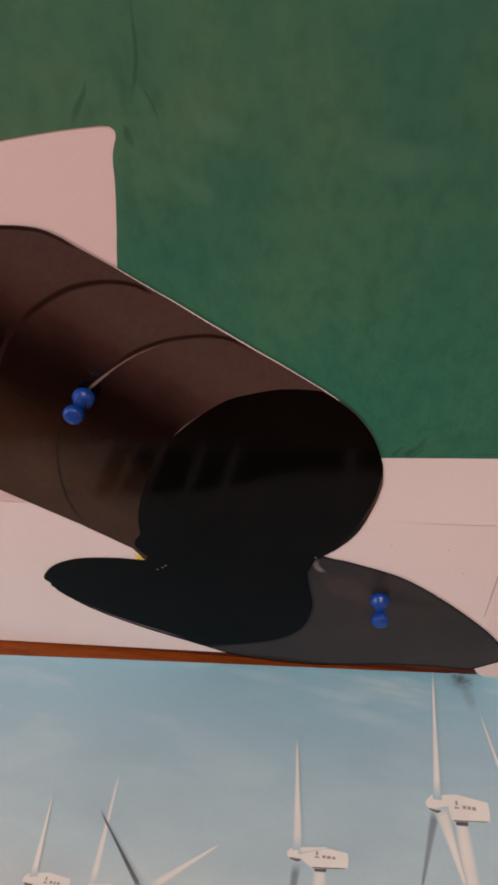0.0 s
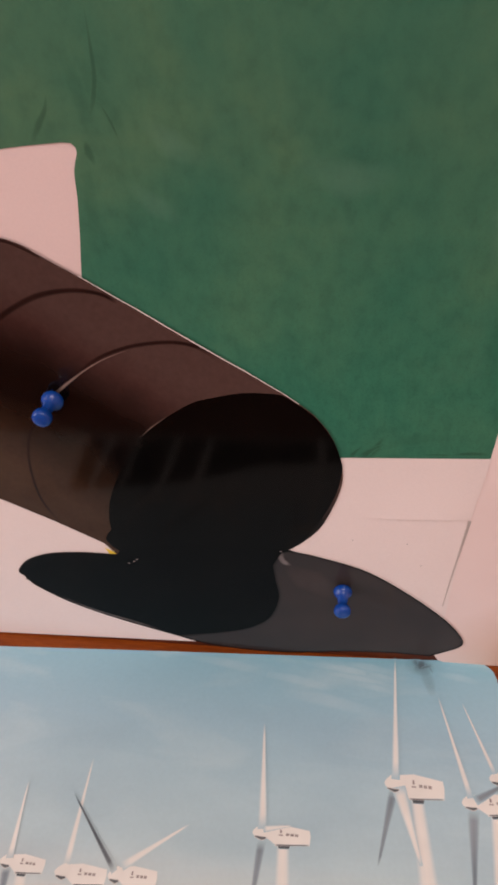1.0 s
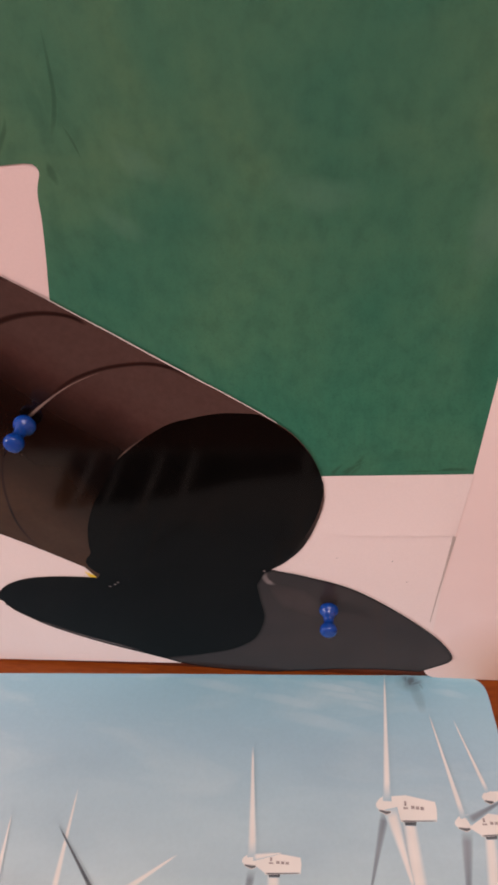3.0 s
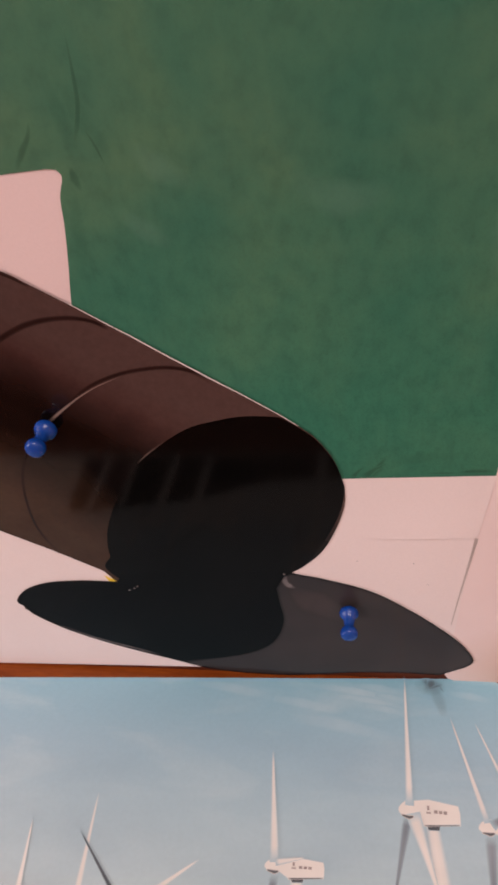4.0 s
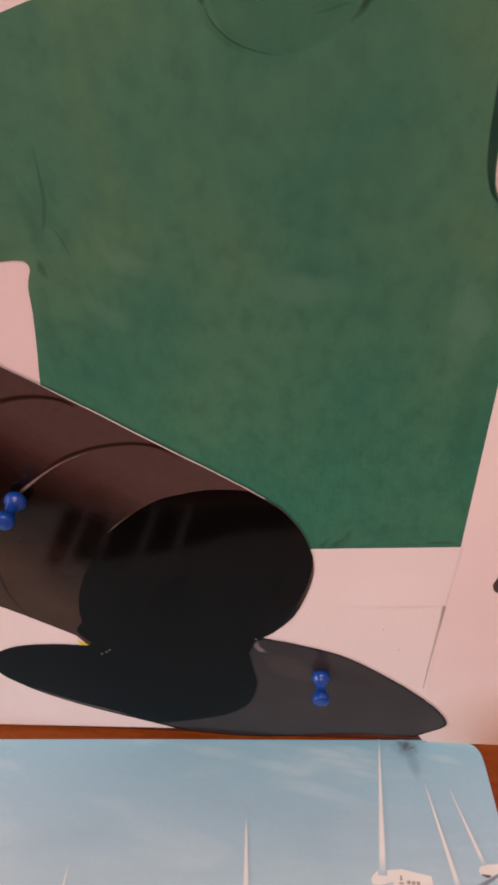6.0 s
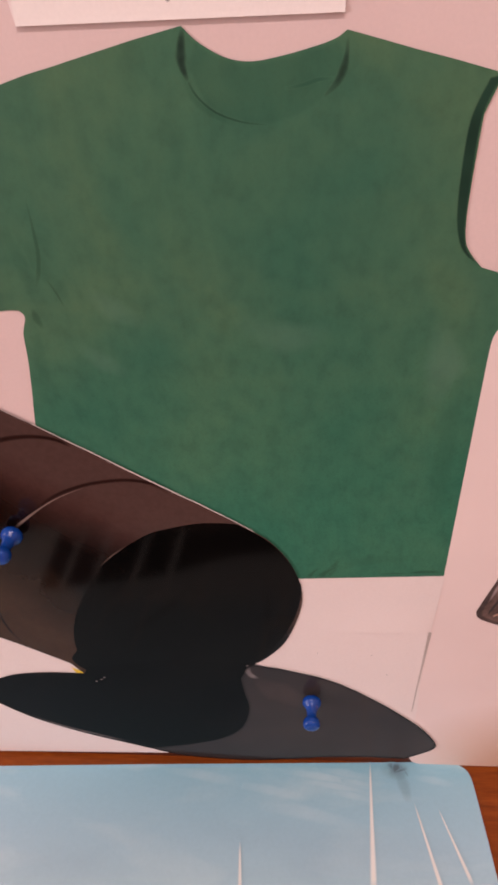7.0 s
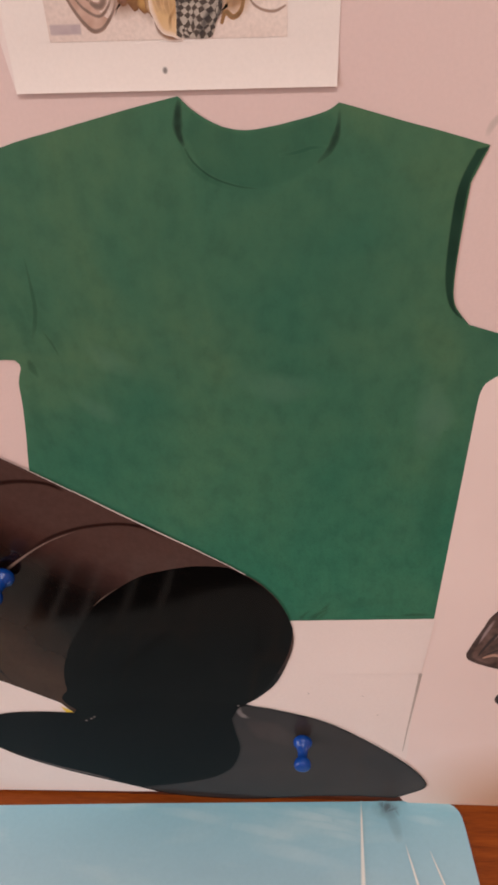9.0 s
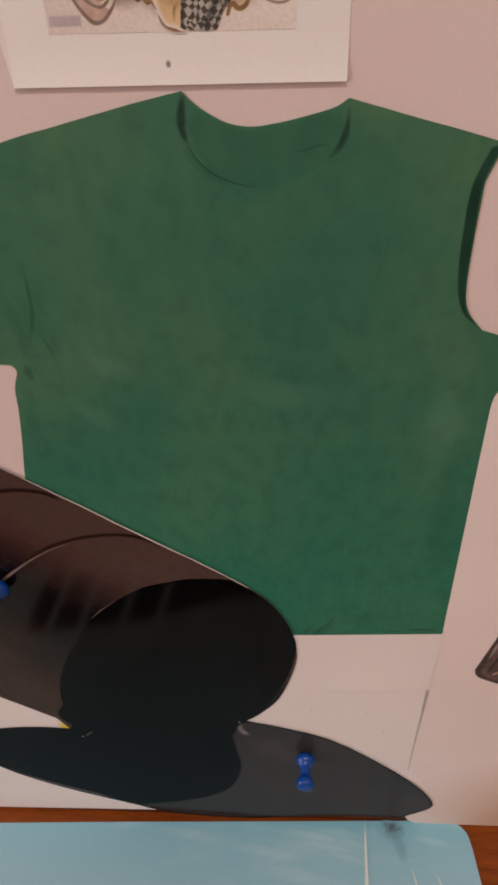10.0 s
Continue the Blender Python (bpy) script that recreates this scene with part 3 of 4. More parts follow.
# White sheets under and beside the shirt
lower = thing("lower_sheet", grid_sheet([(-150.0, 0.3), (57.6, 7.2), (61.0, 86.2), (-150.0, 87.0)], on_board(0.95), 40, 24, lambda u, v: 0.0, 0.15), PAPER, "white paper sheet along the foot of the board", "paper sheet")
# Shade in the gap between the two sheets, laid on as a grey strip.
part("gap_line", strip([(61.6, 84.0), (60.2, 70.0), (58.4, 52.0), (57.2, 38.0)], (1.0, 0.75, 0.5, 0.3), on_board(1.12), 0.04), GREY_LINE, lower, "grey strip drawn for the shaded gap beside the sheet")
for u, v in ((42.5, 71.5), (24.0, 72.5), (47.8, 60.5)):
    part("paper_speck", flat([(u + 0.28 * math.cos(k * 1.05), v + 0.22 * math.sin(k * 1.05)) for k in range(6)], on_board(1.12), 0.04), MARK, lower)
strip_bm = grid_sheet([(-60.0, 82.6), (61.8, 84.3), (64.7, 110.9), (-60.0, 109.0)], on_board(1.12), 30, 6, lambda u, v: 1.3 * (1 - v) ** 2 * min(1.0, max(0.0, (u - 0.69) / 0.12), (1 - u) / 0.05), 0.12)
thing("white_strip", strip_bm, PAPER, "plain white strip of paper under the shirt's hem", "paper sheet")
side_outline = (
    [(61.5, 0.6), (58.6, 2.2), (57.2, 5.0), (56.6, 9.0), (57.2, 37.4), (61.6, 84.0), (64.4, 111.2)]
    + spline([(69.9, 186.0), (70.4, 190.4), (71.6, 193.2), (74.4, 195.2)])
    + [(84.0, 196.4), (170.0, 204.0), (172.0, 1.0)]
)
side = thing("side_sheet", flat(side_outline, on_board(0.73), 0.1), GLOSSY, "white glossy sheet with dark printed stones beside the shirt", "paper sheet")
stone = on_board(0.90)
stone_line = spline([(96.0, 128.0), (83.2, 113.4), (80.3, 106.5), (77.0, 96.4), (76.4, 93.4), (78.0, 90.9), (86.1, 87.2), (104.0, 82.0)])
part("printed_stone", ink_shape(stone_line + [(112.0, 98.0), (108.0, 122.0)], stone), LEATHER, side, "dark reddish brown stone printed on paper")
part("stone_outline", ribbon(stone_line, (0.8, 1.6, 0.9), on_board(0.94), 0.08, 0.7), INK, side, "", LEATHER)
part("stone_facet", ribbon(spline([(92.0, 118.0), (86.0, 106.0), (79.5, 95.5)]), (1.6, 0.9, 0.3), on_board(0.97), 0.3, 0.5), LILAC, side, "", LEATHER)
part("stone_facet", ribbon(spline([(100.0, 96.0), (90.0, 98.0), (81.0, 93.6)]), (2.6, 1.6, 0.4), on_board(0.97)), INK, side, "", LEATHER)
part("printed_stone", ink_shape(spline([(86.6, 70.5), (88.5, 74.0), (95.0, 76.0), (102.0, 73.0), (103.0, 67.0), (95.0, 64.5), (88.5, 67.2)], True), stone), INK, side)
part("stone_glint", ribbon(spline([(82.6, 110.5), (80.6, 105.0), (78.6, 98.5)]), (0.6, 1.0, 0.3), on_board(1.0), 0.3, 0.5), LILAC, side, "", LEATHER)
part("stone_shade", ribbon(spline([(92.0, 101.0), (85.0, 96.5), (79.4, 93.0)]), (6.0, 6.0, 3.0), on_board(0.955), 0.4, 0.55), INK, side, "", LEATHER)
part("stone_vein", ribbon(spline([(84.0, 104.0), (81.5, 99.0), (79.0, 93.0)]), (0.8, 1.2, 0.4), on_board(1.0)), INK, side, "", LEATHER)
part("stone_vein", ribbon(spline([(88.0, 92.0), (84.0, 93.5), (80.5, 92.0)]), (0.6, 1.4, 0.5), on_board(1.0)), BEIGE, side, "", LEATHER)
# Round-cornered scrap above the sleeve
scrap = thing("corner_scrap", flat(spline([(66.0, 246.2), (67.0, 248.2), (69.5, 249.6), (84.0, 251.0), (100.0, 251.0), (100.0, 225.0), (78.0, 232.0), (68.5, 243.0)], True), on_board(0.05), 0.1), BOARD, "rounded pinkish paper scrap by the sleeve", "paper scrap")
part("grey_rim", ribbon(spline([(66.2, 246.9), (67.2, 249.2), (69.8, 250.8), (75.0, 251.6)]), (0.8, 1.4, 1.2, 0.8), on_board(0.2), 0.2, 0.6), GREY_LINE, scrap, "faint grey rim of the scrap")

# Photograph on white paper
TILT = radians(-4.0)
PAGE_CURL = 1.7


def photo_frame(lift, down=0.9):
    """Maps millimetres on the tilted page, whose foot curls off the board, to the world; the picture sits a little lower than its plan."""
    put = on_board(lift - 0.72)
    c, s = math.cos(TILT), math.sin(TILT)
    return lambda u, v, d=0.0: put(-23.2 + u * c - (v - down) * s, 262.4 + u * s + (v - down) * c, d + PAGE_CURL * max(0.0, 1 - (v - down) / 8.0) ** 2)


under = thing("under_sheet", grid_sheet([(-23.5, 262.9), (30.0, 259.8), (34.0, 345.0), (-29.5, 350.0)], on_board(0.05), 4, 8, lambda u, v: 0.0, 0.08), PAPER, "white paper sheet behind the photograph", "paper sheet")
sheet = thing("photo_sheet", grid_sheet([(0.0, 0.0), (61.5, 0.0), (61.9, 84.0), (-1.8, 84.0)], photo_frame(0.9, 0.0), 12, 84, lambda u, v: 0.0, 0.12), PAGE, "white printed page with a photograph of craft cloth", "printed page")
pic = photo_frame(1.200)
photo = part("photograph", flat([(8.2, 9.2), (52.2, 9.0), (52.6, 44.0), (7.8, 44.0)], photo_frame(1.130), 0.05), PHOTO, sheet, "pale table with cloth and straw")
part("printed_bar", ink_shape([(8.6, 10.3), (14.4, 10.3), (14.4, 11.9), (8.6, 11.9)], pic), LILAC, photo, "", PHOTO)
scarf = [(12.2, 17.4), (12.6, 15.9), (13.8, 13.8), (15.2, 12.0), (16.7, 10.8), (18.3, 11.0), (19.6, 12.1), (21.0, 14.0), (22.2, 17.4)]
part("printed_cloth", ink_shape(spline(scarf) + [(22.4, 24.0), (12.0, 24.0)], pic), BEIGE, photo, "", PHOTO)
for k, (line, w) in enumerate((
        (scarf, (0.35, 0.5, 0.65, 0.5, 0.3)),
        ([(12.8, 18.0), (14.0, 15.9), (15.4, 14.3), (17.2, 13.2), (18.6, 13.1), (20.0, 14.4), (21.2, 16.6)], (0.25, 0.45, 0.5, 0.25)),
        ([(16.5, 15.6), (17.4, 14.7), (18.6, 14.5), (19.4, 15.6), (19.4, 17.4)], (0.4, 0.9, 1.0, 0.4)),
        ([(14.6, 18.0), (15.6, 16.4), (16.8, 15.3)], (0.3, 0.6, 0.5)))):
    part("cloth_fold", ribbon(spline(line), w, photo_frame(1.250 + 0.012 * k), 0.15, 0.62), INK, photo, "", BEIGE)
part("warm_shade", ink_shape(spline([(17.0, 26.0), (19.5, 15.4), (25.0, 13.8), (33.0, 12.8), (41.0, 13.2), (46.0, 15.4), (49.0, 17.0), (49.4, 26.0)], True), photo_frame(1.205), 4.0, 0.65), TAN, photo, "", PHOTO)
part("straw_heap", ink_shape(spline([(19.8, 25.0), (20.8, 15.0), (22.4, 13.4), (25.4, 13.8), (28.4, 12.4), (31.0, 14.0), (31.0, 25.0)], True), photo_frame(1.220), 2.6, 0.9), STRAW_SHADE, photo, "", PHOTO)
for k, (u, v, w, tone) in enumerate(((22.6, 16.0, 1.8, CLOTH_PURPLE), (24.6, 15.2, 1.6, STRAW), (26.4, 14.8, 1.9, GOLD), (27.8, 14.2, 1.5, CREAM), (25.2, 18.0, 2.0, GOLD), (23.2, 19.0, 1.8, STRAW), (27.4, 17.6, 1.9, STRAW))):
    part("straw_tuft", ribbon(spline([(u - 0.8, v + 2.4), (u, v), (u + 0.5, v - 1.6)]), (0.4 * w, w, 0.3 * w), photo_frame(1.250 + 0.004 * k), 0.45, 0.75), tone, photo, "", STRAW_SHADE)
part("gourd_shade", ribbon(spline([(28.2, 12.4), (29.3, 10.5), (30.8, 9.5), (33.2, 9.3)]), (0.5, 1.3, 1.0, 0.8), photo_frame(1.320), 0.2), STRAW_SHADE, photo, "", PHOTO)
part("printed_gourd", ink_shape(spline([(28.4, 24.0), (27.9, 15.0), (28.5, 12.6), (29.6, 10.6), (31.2, 10.0), (33.0, 9.9), (34.2, 14.0), (33.4, 24.0)], True), photo_frame(1.335), 0.9), CREAM, photo, "", PHOTO)
for k in range(10):
    u = 28.6 + 0.5 * k
    part("straw_fleck", ribbon(spline([(u, 19.0 - 0.3 * k), (u + 0.5 * math.sin(2.1 * k), 15.5 - 0.2 * k), (u + 0.4, 13.2 - 0.2 * k)]), (0.5, 0.9, 0.3), photo_frame(1.338 + 0.001 * k), 0.5, 0.5), (STRAW, GOLD, STRAW_SHADE)[k % 3], photo, "", CREAM)
part("gourd_vein", ribbon(spline([(32.8, 18.0), (32.2, 14.0), (31.2, 12.4), (31.0, 10.6)]), (0.4, 0.6, 0.4), photo_frame(1.350), 0.3, 0.7), STRAW, photo, "", CREAM)
part("printed_check_cloth", flat(spline([(32.8, 24.0), (32.4, 16.0), (32.6, 12.6), (32.3, 9.6), (35.0, 9.2), (38.4, 9.3), (39.5, 11.6), (40.6, 14.2), (39.4, 16.8), (39.8, 24.0)], True), photo_frame(1.360), 0.02), CHECK, photo, "black and white checked cloth", PHOTO)
for k, (line, w) in enumerate((
        ([(32.6, 16.8), (32.7, 13.0), (32.4, 9.6)], (0.5, 0.6, 0.5)),
        ([(33.2, 14.6), (35.0, 15.2), (37.4, 17.0)], (0.3, 0.5, 0.4)),
        ([(36.2, 9.4), (37.4, 11.6), (39.0, 13.8)], (0.9, 1.2, 0.9)),
        ([(39.0, 17.0), (40.2, 15.2), (40.2, 13.4), (39.0, 11.4), (38.2, 9.4)], (0.4, 0.6, 0.5, 0.3)))):
    part("cloth_fold", ribbon(spline(line), w, photo_frame(1.50 + 0.03 * k), 0.15, 0.75), INK, photo, "", CHECK)
part("printed_basket", ink_shape(spline([(40.0, 24.0), (40.5, 14.4), (41.4, 13.0), (43.4, 13.0), (45.4, 15.0), (47.0, 24.0)], True), photo_frame(1.240), 2.2, 0.9), STRAW, photo, "", PHOTO)
part("basket_outline", ribbon(spline([(44.8, 18.0), (44.2, 13.6), (42.6, 12.2), (41.2, 13.0), (40.4, 11.2)]), (0.3, 0.6, 0.7, 0.4), photo_frame(1.270), 0.3, 0.5), INK, photo, "", STRAW)
part("printed_cord", ribbon(spline([(44.6, 18.0), (45.7, 14.7), (47.5, 13.3), (50.0, 12.9), (52.1, 13.8)]), (0.3, 0.4, 0.45, 0.5, 0.3), photo_frame(1.250), 0.05, 0.8), STRAW_SHADE, photo, "", PHOTO)
part("pin_hole", ink_shape([(29.4 + 0.45 * math.cos(a * 0.785), 3.3 + 0.55 * math.sin(a * 0.785)) for a in range(8)], photo_frame(1.100, 0.0), 0.4, 0.75), INK, sheet)

# Cut-out picture of an oil barrel, with the oil that pours out of it
barrel_outline = (
    spline([(-118.0, 168.0), (-104.0, 180.0), (-90.0, 184.6), (-78.4, 185.2), (-68.0, 184.2), (-62.2, 181.9), (-57.7, 178.7), (-48.7, 172.6)], steps=4)
    + [(-38.8, 165.3), (-26.8, 156.6), (-12.0, 145.9), (3.4, 134.7)]
    + spline([(8.8, 130.4), (13.0, 126.1), (17.9, 117.5), (20.6, 105.8), (19.5, 95.0), (13.6, 79.5), (6.5, 70.5), (1.2, 66.2)])
    + spline([(5.0, 64.8), (13.2, 62.6), (28.5, 56.5), (44.2, 44.4), (58.9, 29.5), (66.1, 18.2), (66.0, 13.0), (60.4, 8.8), (55.0, 5.4)], steps=4)
    + spline([(41.4, 6.0), (23.9, 5.0), (10.4, 3.0), (-3.5, 1.0), (-19.9, 1.2), (-36.2, 3.2), (-54.2, 9.7), (-76.3, 18.7), (-93.1, 27.8), (-104.0, 36.8), (-106.6, 40.6), (-107.6, 41.4), (-107.4, 43.0), (-109.2, 46.6), (-103.2, 53.6), (-92.6, 58.3), (-78.6, 59.9), (-64.5, 59.6)], steps=4)
    + [(-67.9, 65.6), (-84.0, 76.6), (-102.7, 88.0), (-122.0, 100.0)]
)
barrel = thing("barrel_cutout", flat(barrel_outline, on_board(1.75), 0.25), BARREL, "black oil barrel spilling oil, cut out of a glossy printed photograph", "paper cutout")
L1, L2, L3 = on_board(2.02), on_board(2.10), on_board(2.18)
rim_line = [(-48.7, 172.9), (-38.8, 165.7), (-34.9, 163.0), (-26.8, 156.9), (-21.7, 153.2), (-12.0, 146.2), (-7.6, 143.2), (3.4, 135.0), (8.0, 131.2)]
part("cut_edge", strip(rim_line, (0.2, 0.3, 0.38, 0.3, 0.2), on_board(2.2), 0.06), EDGE, barrel, "white cut edge of the paper")
part("barrel_rib", ribbon(spline([(-100.4, 129.2), (-88.4, 149.8), (-76.8, 160.2), (-66.4, 165.9), (-58.9, 168.2), (-51.0, 168.8), (-44.2, 167.6), (-39.8, 164.9)]), (1.2, 1.7, 1.0), L1), RIB_DARK, barrel)
part("far_rim", ribbon(spline([(-104.0, 179.0), (-90.0, 183.8), (-78.4, 184.5), (-68.0, 183.5), (-62.4, 181.2), (-57.6, 178.0)]), (0.6, 1.0, 0.5), L1), RIB_DARK, barrel)
rib = [(-82.0, 75.4), (-85.4, 84.6), (-86.3, 93.6), (-84.8, 106.2), (-81.0, 117.4), (-73.8, 127.8), (-65.4, 136.0), (-57.7, 141.6), (-49.7, 147.2), (-40.5, 150.7), (-32.3, 152.1), (-25.4, 152.2), (-19.4, 150.6), (-14.6, 146.9)]
part("barrel_rib", ribbon(spline(rib), (1.0, 0.9, 1.0, 1.3, 1.2), L1), RIB_DARK, barrel)
part("rib_glint", ribbon(spline([(-66.6, 134.6), (-62.0, 138.2), (-54.6, 143.3), (-47.8, 147.0), (-40.0, 150.0)]), (1.0, 0.8, 0.45, 0.3, 0.15), L2, 0.2, 0.9), RIB_LIGHT, barrel)
mouth = (
    spline([(-61.0, 60.0), (-64.6, 63.4), (-66.6, 67.6), (-65.6, 70.6), (-63.4, 73.6), (-62.8, 79.0), (-60.6, 87.6), (-56.2, 97.4), (-50.4, 106.6), (-43.8, 116.0), (-38.2, 121.8), (-32.4, 126.2), (-24.2, 131.2), (-17.1, 133.3), (-8.7, 134.9), (-0.7, 134.8), (3.4, 134.2)])
    + spline([(8.6, 130.2), (12.8, 126.0), (17.4, 118.4), (20.0, 110.0), (20.5, 104.5), (18.0, 93.2), (12.0, 80.1), (6.3, 71.4), (0.8, 66.0)])
    + [(-30.0, 55.0), (-56.0, 57.0)]
)
part("barrel_mouth", flat(mouth, L1, 0.02), MOUTH, barrel, "dark open end of the barrel")
part("mouth_rim", ribbon(spline([(-43.2, 117.4), (-38.4, 121.9), (-32.2, 126.5)]), (0.2, 0.5, 0.2), L3, 0.4, 0.55), RIB_LIGHT, barrel)
puddle = spline([(-103.6, 37.2), (-106.2, 40.8), (-107.2, 43.2), (-108.8, 46.5), (-103.0, 53.4), (-92.5, 58.1), (-78.6, 59.7), (-64.5, 59.4)]) + [(-62.0, 63.0), (-30.0, 68.0), (0.6, 66.2)] + spline([(5.0, 64.6), (13.2, 62.4), (28.5, 56.3), (44.2, 44.2), (58.9, 29.3), (65.9, 18.2), (65.8, 13.1), (60.4, 9.0), (55.0, 5.6)], steps=4) + spline([(41.4, 6.2), (23.9, 5.2), (10.4, 3.2), (-3.5, 1.2), (-19.9, 1.4), (-36.2, 3.4), (-54.2, 9.9), (-76.3, 18.9), (-93.1, 28.0)], steps=4)
spill = part("black_oil", flat(puddle, on_board(2.08), 0.02), OIL, barrel, "black oil pouring into a puddle")
part("oil_sheen", ink_shape(spline([(-4.5, 57.4), (0.1, 64.8), (5.0, 64.4), (13.2, 62.2), (28.5, 56.1), (44.2, 44.0), (58.9, 29.1), (65.7, 18.2), (65.6, 13.3), (60.3, 9.2), (55.0, 5.8)]) + spline([(41.4, 6.4), (23.9, 5.4), (10.4, 3.4), (-3.5, 1.4), (-19.9, 1.6), (-36.2, 3.6), (-48.0, 8.0)]) + spline([(-32.5, 11.3), (-18.0, 16.3), (-8.2, 24.6), (-3.5, 37.5), (-3.9, 47.7)]), on_board(2.13), 1.3), OIL_SHEEN, spill, "grey sheen of thin oil", OIL)
part("cut_edge", strip([(p[0] + 0.28, p[1] + 0.30) for p in spline([(5.0, 64.8), (13.2, 62.6), (28.5, 56.5), (44.2, 44.4), (58.9, 29.5), (65.4, 19.4)], steps=5)], (0.15, 0.45, 0.5, 0.45, 0.2), on_board(1.95), 0.05), EDGE, spill, "pale cut edge of the paper")
part("oil_glint", ribbon(spline([(-98.0, 32.8), (-84.0, 23.8), (-66.0, 16.0), (-56.0, 12.0)]), (0.2, 0.8, 1.0, 0.2), L3, 0.35, 0.6), OIL_GLINT, spill, "", OIL)
part("oil_glint", ribbon(spline([(-0.6, 64.6), (-1.4, 61.6), (-0.2, 59.2), (2.2, 57.8)]), (0.6, 2.0, 2.2, 0.8), L3, 0.3, 0.8), OIL_GLINT, spill, "", OIL_SHEEN)
part("brown_sheen", ribbon(spline([(0.5, 58.0), (8.0, 50.0), (22.0, 40.0)]), (3.0, 11.0, 6.0), on_board(2.15), 0.48, 0.12), RIB_LIGHT, spill, "", OIL_SHEEN)
for u, v in ((-58.4, 56.0), (-57.0, 57.2), (-60.6, 54.8), (-1.4, 65.4)):
    part("oil_glint", ink_shape([(u + 0.5 * math.cos(k * 1.05), v + 0.35 * math.sin(k * 1.05)) for k in range(6)], L3), OIL_GLINT, spill, "", OIL)
thing("yellow_scrap", flat([(-68.6, 63.0), (-63.6, 59.4), (-67.4, 59.6)], on_board(1.55), 0.1), YELLOW, "tiny yellow paper scrap behind the cutout", "paper scrap")


# ---- push pins ----
def push_pin(u, v):
    m = Matrix.Translation((PRINT * u / 1000, 0, PRINT * v / 1000)) @ Matrix.Rotation(radians(90), 4, "X") @ Matrix.Scale(0.0009 * PRINT, 4)
    grip = [(5.6, 2.95), (6.2, 2.5), (7.0, 2.15), (9.0, 1.95), (10.2, 2.05), (10.9, 2.5)]
    collar = [(2.0, 0), (2.0, 2.0), (2.3, 3.3), (3.0, 3.75), (4.0, 3.85), (5.0, 3.5), (5.6, 2.85)]
    head = [(10.9, 2.5), (11.3, 2.9), (12.0, 3.25), (13.0, 3.4), (13.9, 3.25), (14.5, 2.85), (14.8, 2.2), (14.95, 1.0), (15.0, 0)]
    pin = smooth(thing("push_pin", turned(grip, m), PIN, "shiny blue plastic push pin stuck through the cutout", "push pin", group="blue push pins"))
    smooth(part("collar", turned(collar, m), PIN, pin))
    smooth(part("head", turned(head, m), PIN, pin))
    part("needle", turned([(-6.0, 0), (-5.0, 0.3), (-4.5, 0.55), (2.6, 0.55), (2.6, 0)], m, 12), STEEL, pin, "steel needle")
    return pin


push_pin(20.7, 47.2)
push_pin(-67.0, 133.7)


# ---- printed card of wind turbines on the desk ----
card_outline = spline([(68.0, 0.7), (74.0, 0.4), (78.0, -1.0), (80.3, -4.0), (81.2, -9.0)]) + [(82.6, -28.0), (86.0, -86.0), (88.4, -138.0), (87.0, -141.0), (84.0, -142.0), (-252.0, -145.0), (-256.0, -143.0), (-257.0, -139.0), (-251.0, -17.0), (-248.0, -13.0), (-142.0, -8.0), (-50.0, -4.0), (19.3, -1.3)]
card = thing("turbine_card", flat(card_outline, on_desk(0.0), 0.9), SKY, "glossy card with a printed photograph of white wind turbines", "printed card")
part("printed_hills", ink_shape(spline([(-138.0, -141.0), (-137.0, -120.0), (-135.0, -97.0), (-128.0, -94.0), (-103.0, -98.0), (-80.0, -101.0), (-57.0, -107.0), (-27.0, -117.5), (-13.0, -119.0), (20.0, -122.0), (50.0, -121.0), (87.4, -124.0)], steps=3) + [(88.0, -138.4), (84.0, -141.4)], on_desk(0.903), 2.0), HILL, card, "dark hills along the near edge of the print")
D1, D2, D3 = on_desk(0.92), on_desk(1.0), on_desk(1.08)


def blade(owner, root, tip, width, material=TURBINE, put=D1):
    """A printed blade that thins out towards its tip."""
    at = lambda k: tuple(a + k * (b - a) for a, b in zip(root, tip))
    part("blade", ribbon([at(k / 16) for k in range(17)], (1.05 * width, 0.88 * width, 0.62 * width, 0.42 * width, 0.22 * width), put, 0.12), material, owner, "", SKY)


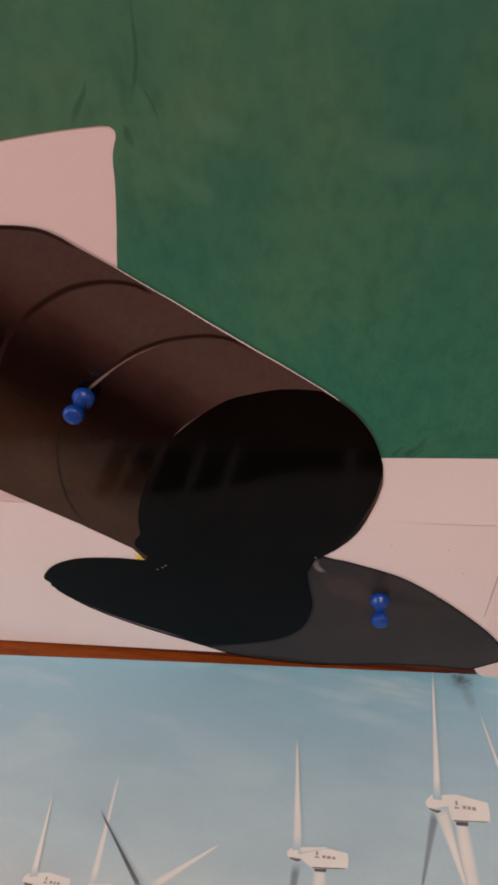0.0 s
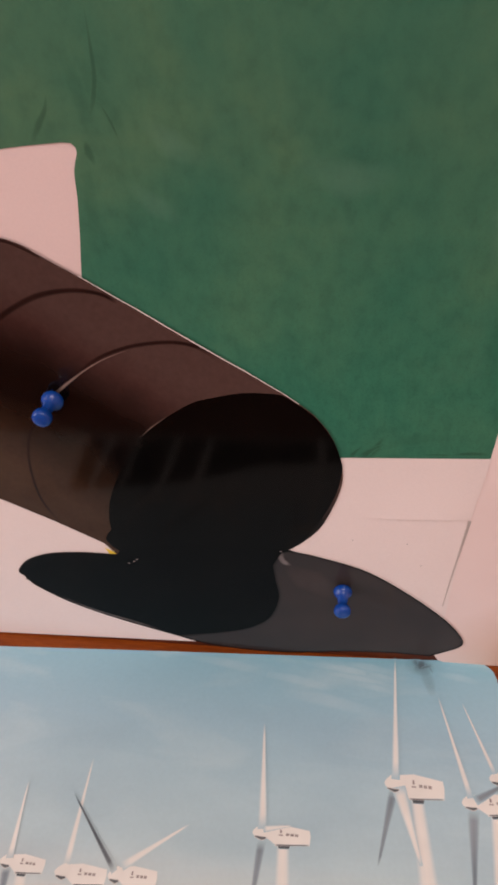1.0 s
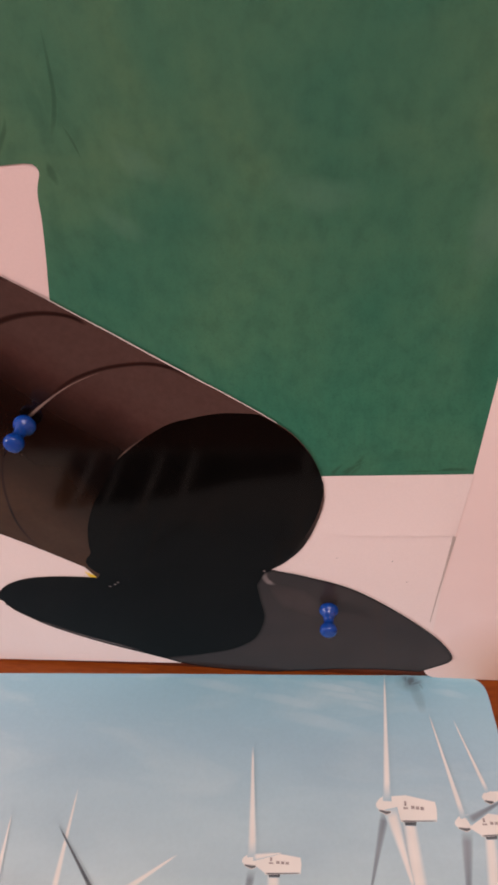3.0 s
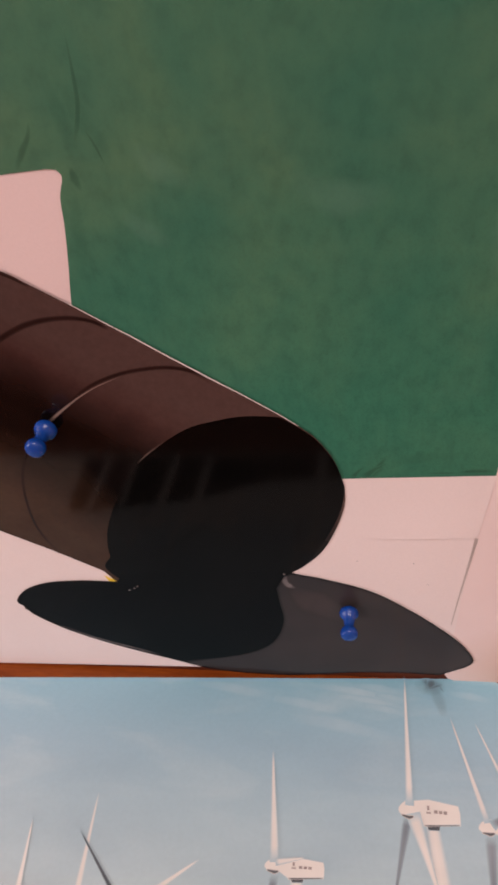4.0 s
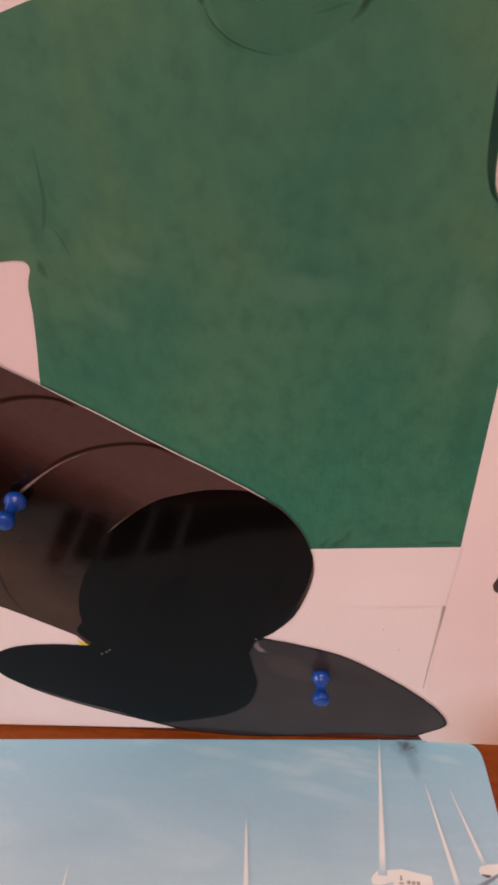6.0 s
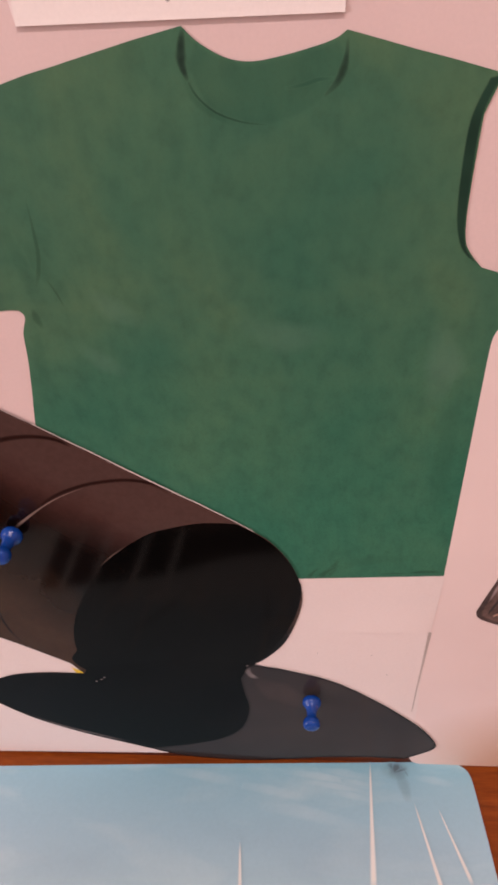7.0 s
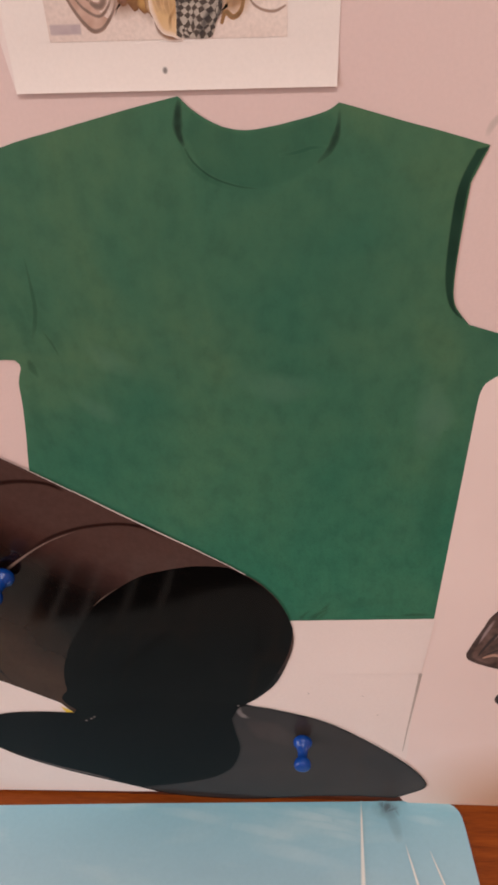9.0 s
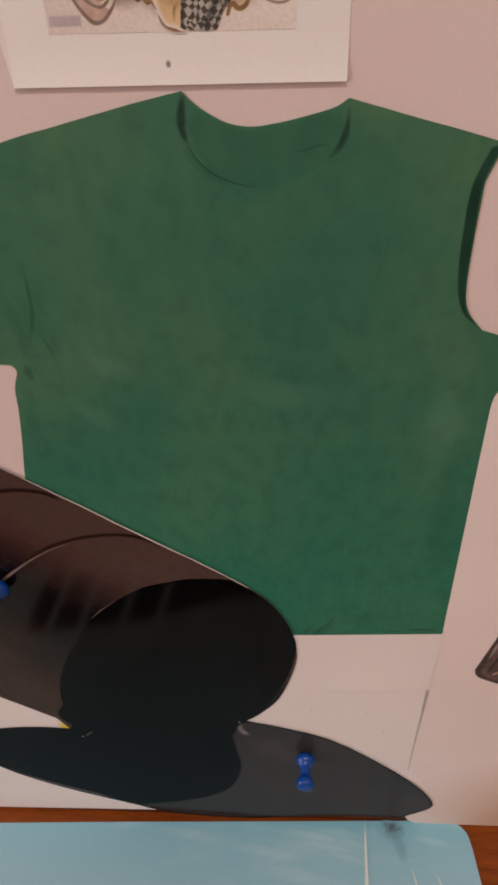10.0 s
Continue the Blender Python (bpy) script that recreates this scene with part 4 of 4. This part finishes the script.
def turbine(hub, length, high, mast_foot, mast_width, blades, lean=0.0, ground=None):
    """A printed turbine: housing with the maker's mark as bars, hub, mast and blades."""
    c, s = math.cos(lean), math.sin(lean)
    at = lambda a, b: (hub[0] + a * length * c - b * high * s, hub[1] + a * length * s + b * high * c)
    mast_top = at(0.46, -0.75)
    owner = part("wind_turbine", ink_shape([at(*q) for q in ((0.08, 0.42), (0.42, 0.55), (0.98, 0.30), (1.0, -0.08), (0.985, -0.62), (0.30, -0.80), (0.10, -0.34))], D2), TURBINE, card, "white wind turbine printed on the card", SKY)
    part("mast_shade", ribbon([(mast_top[0] - 0.5 * mast_width[0], mast_top[1]), (mast_foot[0] - 0.5 * mast_width[1], mast_foot[1])], (0.9, 1.2), on_desk(0.905), 0.0), TURBINE_GREY, owner, "", SKY)
    part("mast", ribbon([mast_top, tuple(0.5 * (a + b) for a, b in zip(mast_top, mast_foot)), mast_foot], mast_width, D1, 0.0), TURBINE, owner, "", SKY)
    if ground:
        part("mast_foot", ribbon([mast_foot, ground], mast_width[1], on_desk(0.925), 0.0), TURBINE, owner, "", HILL)
    part("nacelle_edge", ribbon([at(0.30, -0.82), at(0.62, -0.76), at(0.985, -0.68)], (0.5, 0.35, 0.3), on_desk(1.02)), TURBINE_DARK, owner, "", TURBINE)
    part("bearing", ink_shape([at(*q) for q in ((0.36, -0.80), (0.60, -0.76), (0.58, -1.0), (0.38, -1.02))], on_desk(0.96)), TURBINE_DARK, owner, "", SKY)
    part("hub", ink_shape(spline([at(*q) for q in ((-0.16, -0.06), (-0.08, 0.26), (0.06, 0.45), (0.14, 0.1), (0.06, -0.38), (-0.1, -0.32))], True, 4), D3, 0.25), TURBINE, owner, "", TURBINE)
    part("hub_shade", ribbon([at(-0.12, -0.34), at(0.03, -0.46), at(0.12, -0.40)], (0.4, 1.1, 0.5), on_desk(1.16)), TURBINE_DARK, owner, "", TURBINE)
    for a, b, v0, v1 in ((0.385, 0.425, -0.02, 0.22), (0.365, 0.45, -0.20, -0.10), (0.51, 0.575, -0.17, 0.0), (0.60, 0.665, -0.18, -0.01), (0.69, 0.755, -0.19, -0.02)):
        part("mark_bar", ink_shape([at(a, v0), at(b, v0), at(b, v1), at(a, v1)], on_desk(1.16), 0.2), MARK, owner, "", TURBINE)
    for k, (root, tip, width, material, front) in enumerate(blades):
        blade(owner, root, tip, width, material, on_desk((1.12 if front else 0.93) + 0.012 * k))


# cloud streaks, and the oil tip's dark reflection painted by the far edge
for k, (u, v, run, w) in enumerate(((4.0, -5.0, 40.0, 3.0), (14.0, -9.0, 28.0, 2.4), (22.0, -4.0, 20.0, 3.0), (-16.0, -11.0, 34.0, 3.6), (26.0, -13.0, 16.0, 2.6), (-44.0, -6.0, 34.0, 4.0), (-4.0, -19.0, 40.0, 5.0), (30.0, -8.0, 12.0, 2.0), (58.0, -6.0, 16.0, 3.0))):
    part("cloud_streak", ribbon(spline([(u, v), (u + 0.5 * run, v - 0.05 * run), (u + run, v - 0.15 * run)]), (0.5 * w, w, 0.6 * w), on_desk(0.902 + 0.002 * k), 0.5, 0.27), CLOUD, card)
for k, (line, w, strength) in enumerate((([(48.4, -0.7), (51.6, -1.8), (54.0, -4.0), (56.6, -6.0)], (1.0, 3.0, 3.4, 0.8), 0.78), ([(52.4, -0.1), (52.2, -2.6), (52.8, -7.4)], (2.2, 2.8, 0.6), 0.7), ([(50.6, -5.4), (53.2, -4.0), (56.4, -2.0)], (0.6, 1.8, 0.8), 0.5), ([(52.8, -4.0), (54.4, -9.0), (55.8, -16.0)], (3.4, 4.4, 2.0), 0.26))):
    part("painted_reflection", ribbon(spline(line), w, on_desk(0.93 + 0.01 * k), 0.3, strength), TURBINE_DARK, card)


# the tall one whose blade tip meets the card's edge
turbine((39.4, -49.6), 17.6, 6.2, (50.4, -92.0), (3.4, 5.6), [
    ((40.4, -48.6), (41.8, -0.2), 2.1, TURBINE, True), ((39.6, -52.0), (33.8, -76.6), 2.6, TURBINE_GREY, False), ((41.2, -51.0), (47.6, -75.0), 3.6, TURBINE, True)])
# the middle one
turbine((-5.4, -70.2), 17.0, 4.6, (5.6, -117.0), (3.3, 5.2), [
    ((-4.9, -69.4), (-8.6, -32.2), 2.4, TURBINE, True), ((-4.8, -72.8), (-6.4, -98.0), 2.5, TURBINE_GREY, False), ((-4.6, -69.4), (5.0, -67.4), 1.6, TURBINE, True)], 0.03, (5.6, -141.0))
# the pair at the card's rounded corner
turbine((74.8, -44.8), 13.0, 4.2, (78.0, -84.0), (2.4, 3.6), [((74.8, -43.4), (66.4, -17.6), 1.25, TURBINE, True)])
turbine((65.2, -53.6), 17.0, 5.2, (71.0, -90.0), (2.8, 4.2), [
    ((65.6, -52.4), (57.6, -15.6), 1.6, TURBINE, True), ((66.0, -56.0), (63.2, -84.0), 3.2, TURBINE_GREY, False), ((66.8, -53.2), (81.0, -44.8), 2.3, TURBINE_GREY, True)], 0.08)
# the three far ones
turbine((-91.2, -88.0), 14.0, 4.2, (-82.6, -99.5), (3.2, 4.0), [((-90.4, -87.4), (-93.9, -62.2), 1.8, TURBINE, True), ((-90.4, -90.0), (-87.6, -104.0), 2.8, TURBINE_GREY, False)], 0.02, (-81.0, -141.0))
turbine((-70.6, -89.0), 15.6, 4.6, (-62.2, -104.0), (3.4, 4.2), [((-69.8, -87.6), (-72.0, -51.4), 2.0, TURBINE, False)], 0.04, (-60.6, -141.0))
turbine((-52.2, -88.0), 14.4, 4.8, (-40.0, -112.0), (3.4, 4.8), [((-50.6, -85.6), (-30.2, -70.4), 2.2, TURBINE, True), ((-52.6, -87.4), (-75.0, -64.6), 1.6, TURBINE_DARK, True)], 0.06)
for u, v in ((-123.0, -94.0), (-105.2, -98.0)):
    part("mast", ribbon([(u, v), (u, -141.0)], 2.8, on_desk(0.925), 0.0), TURBINE, card, "", HILL)
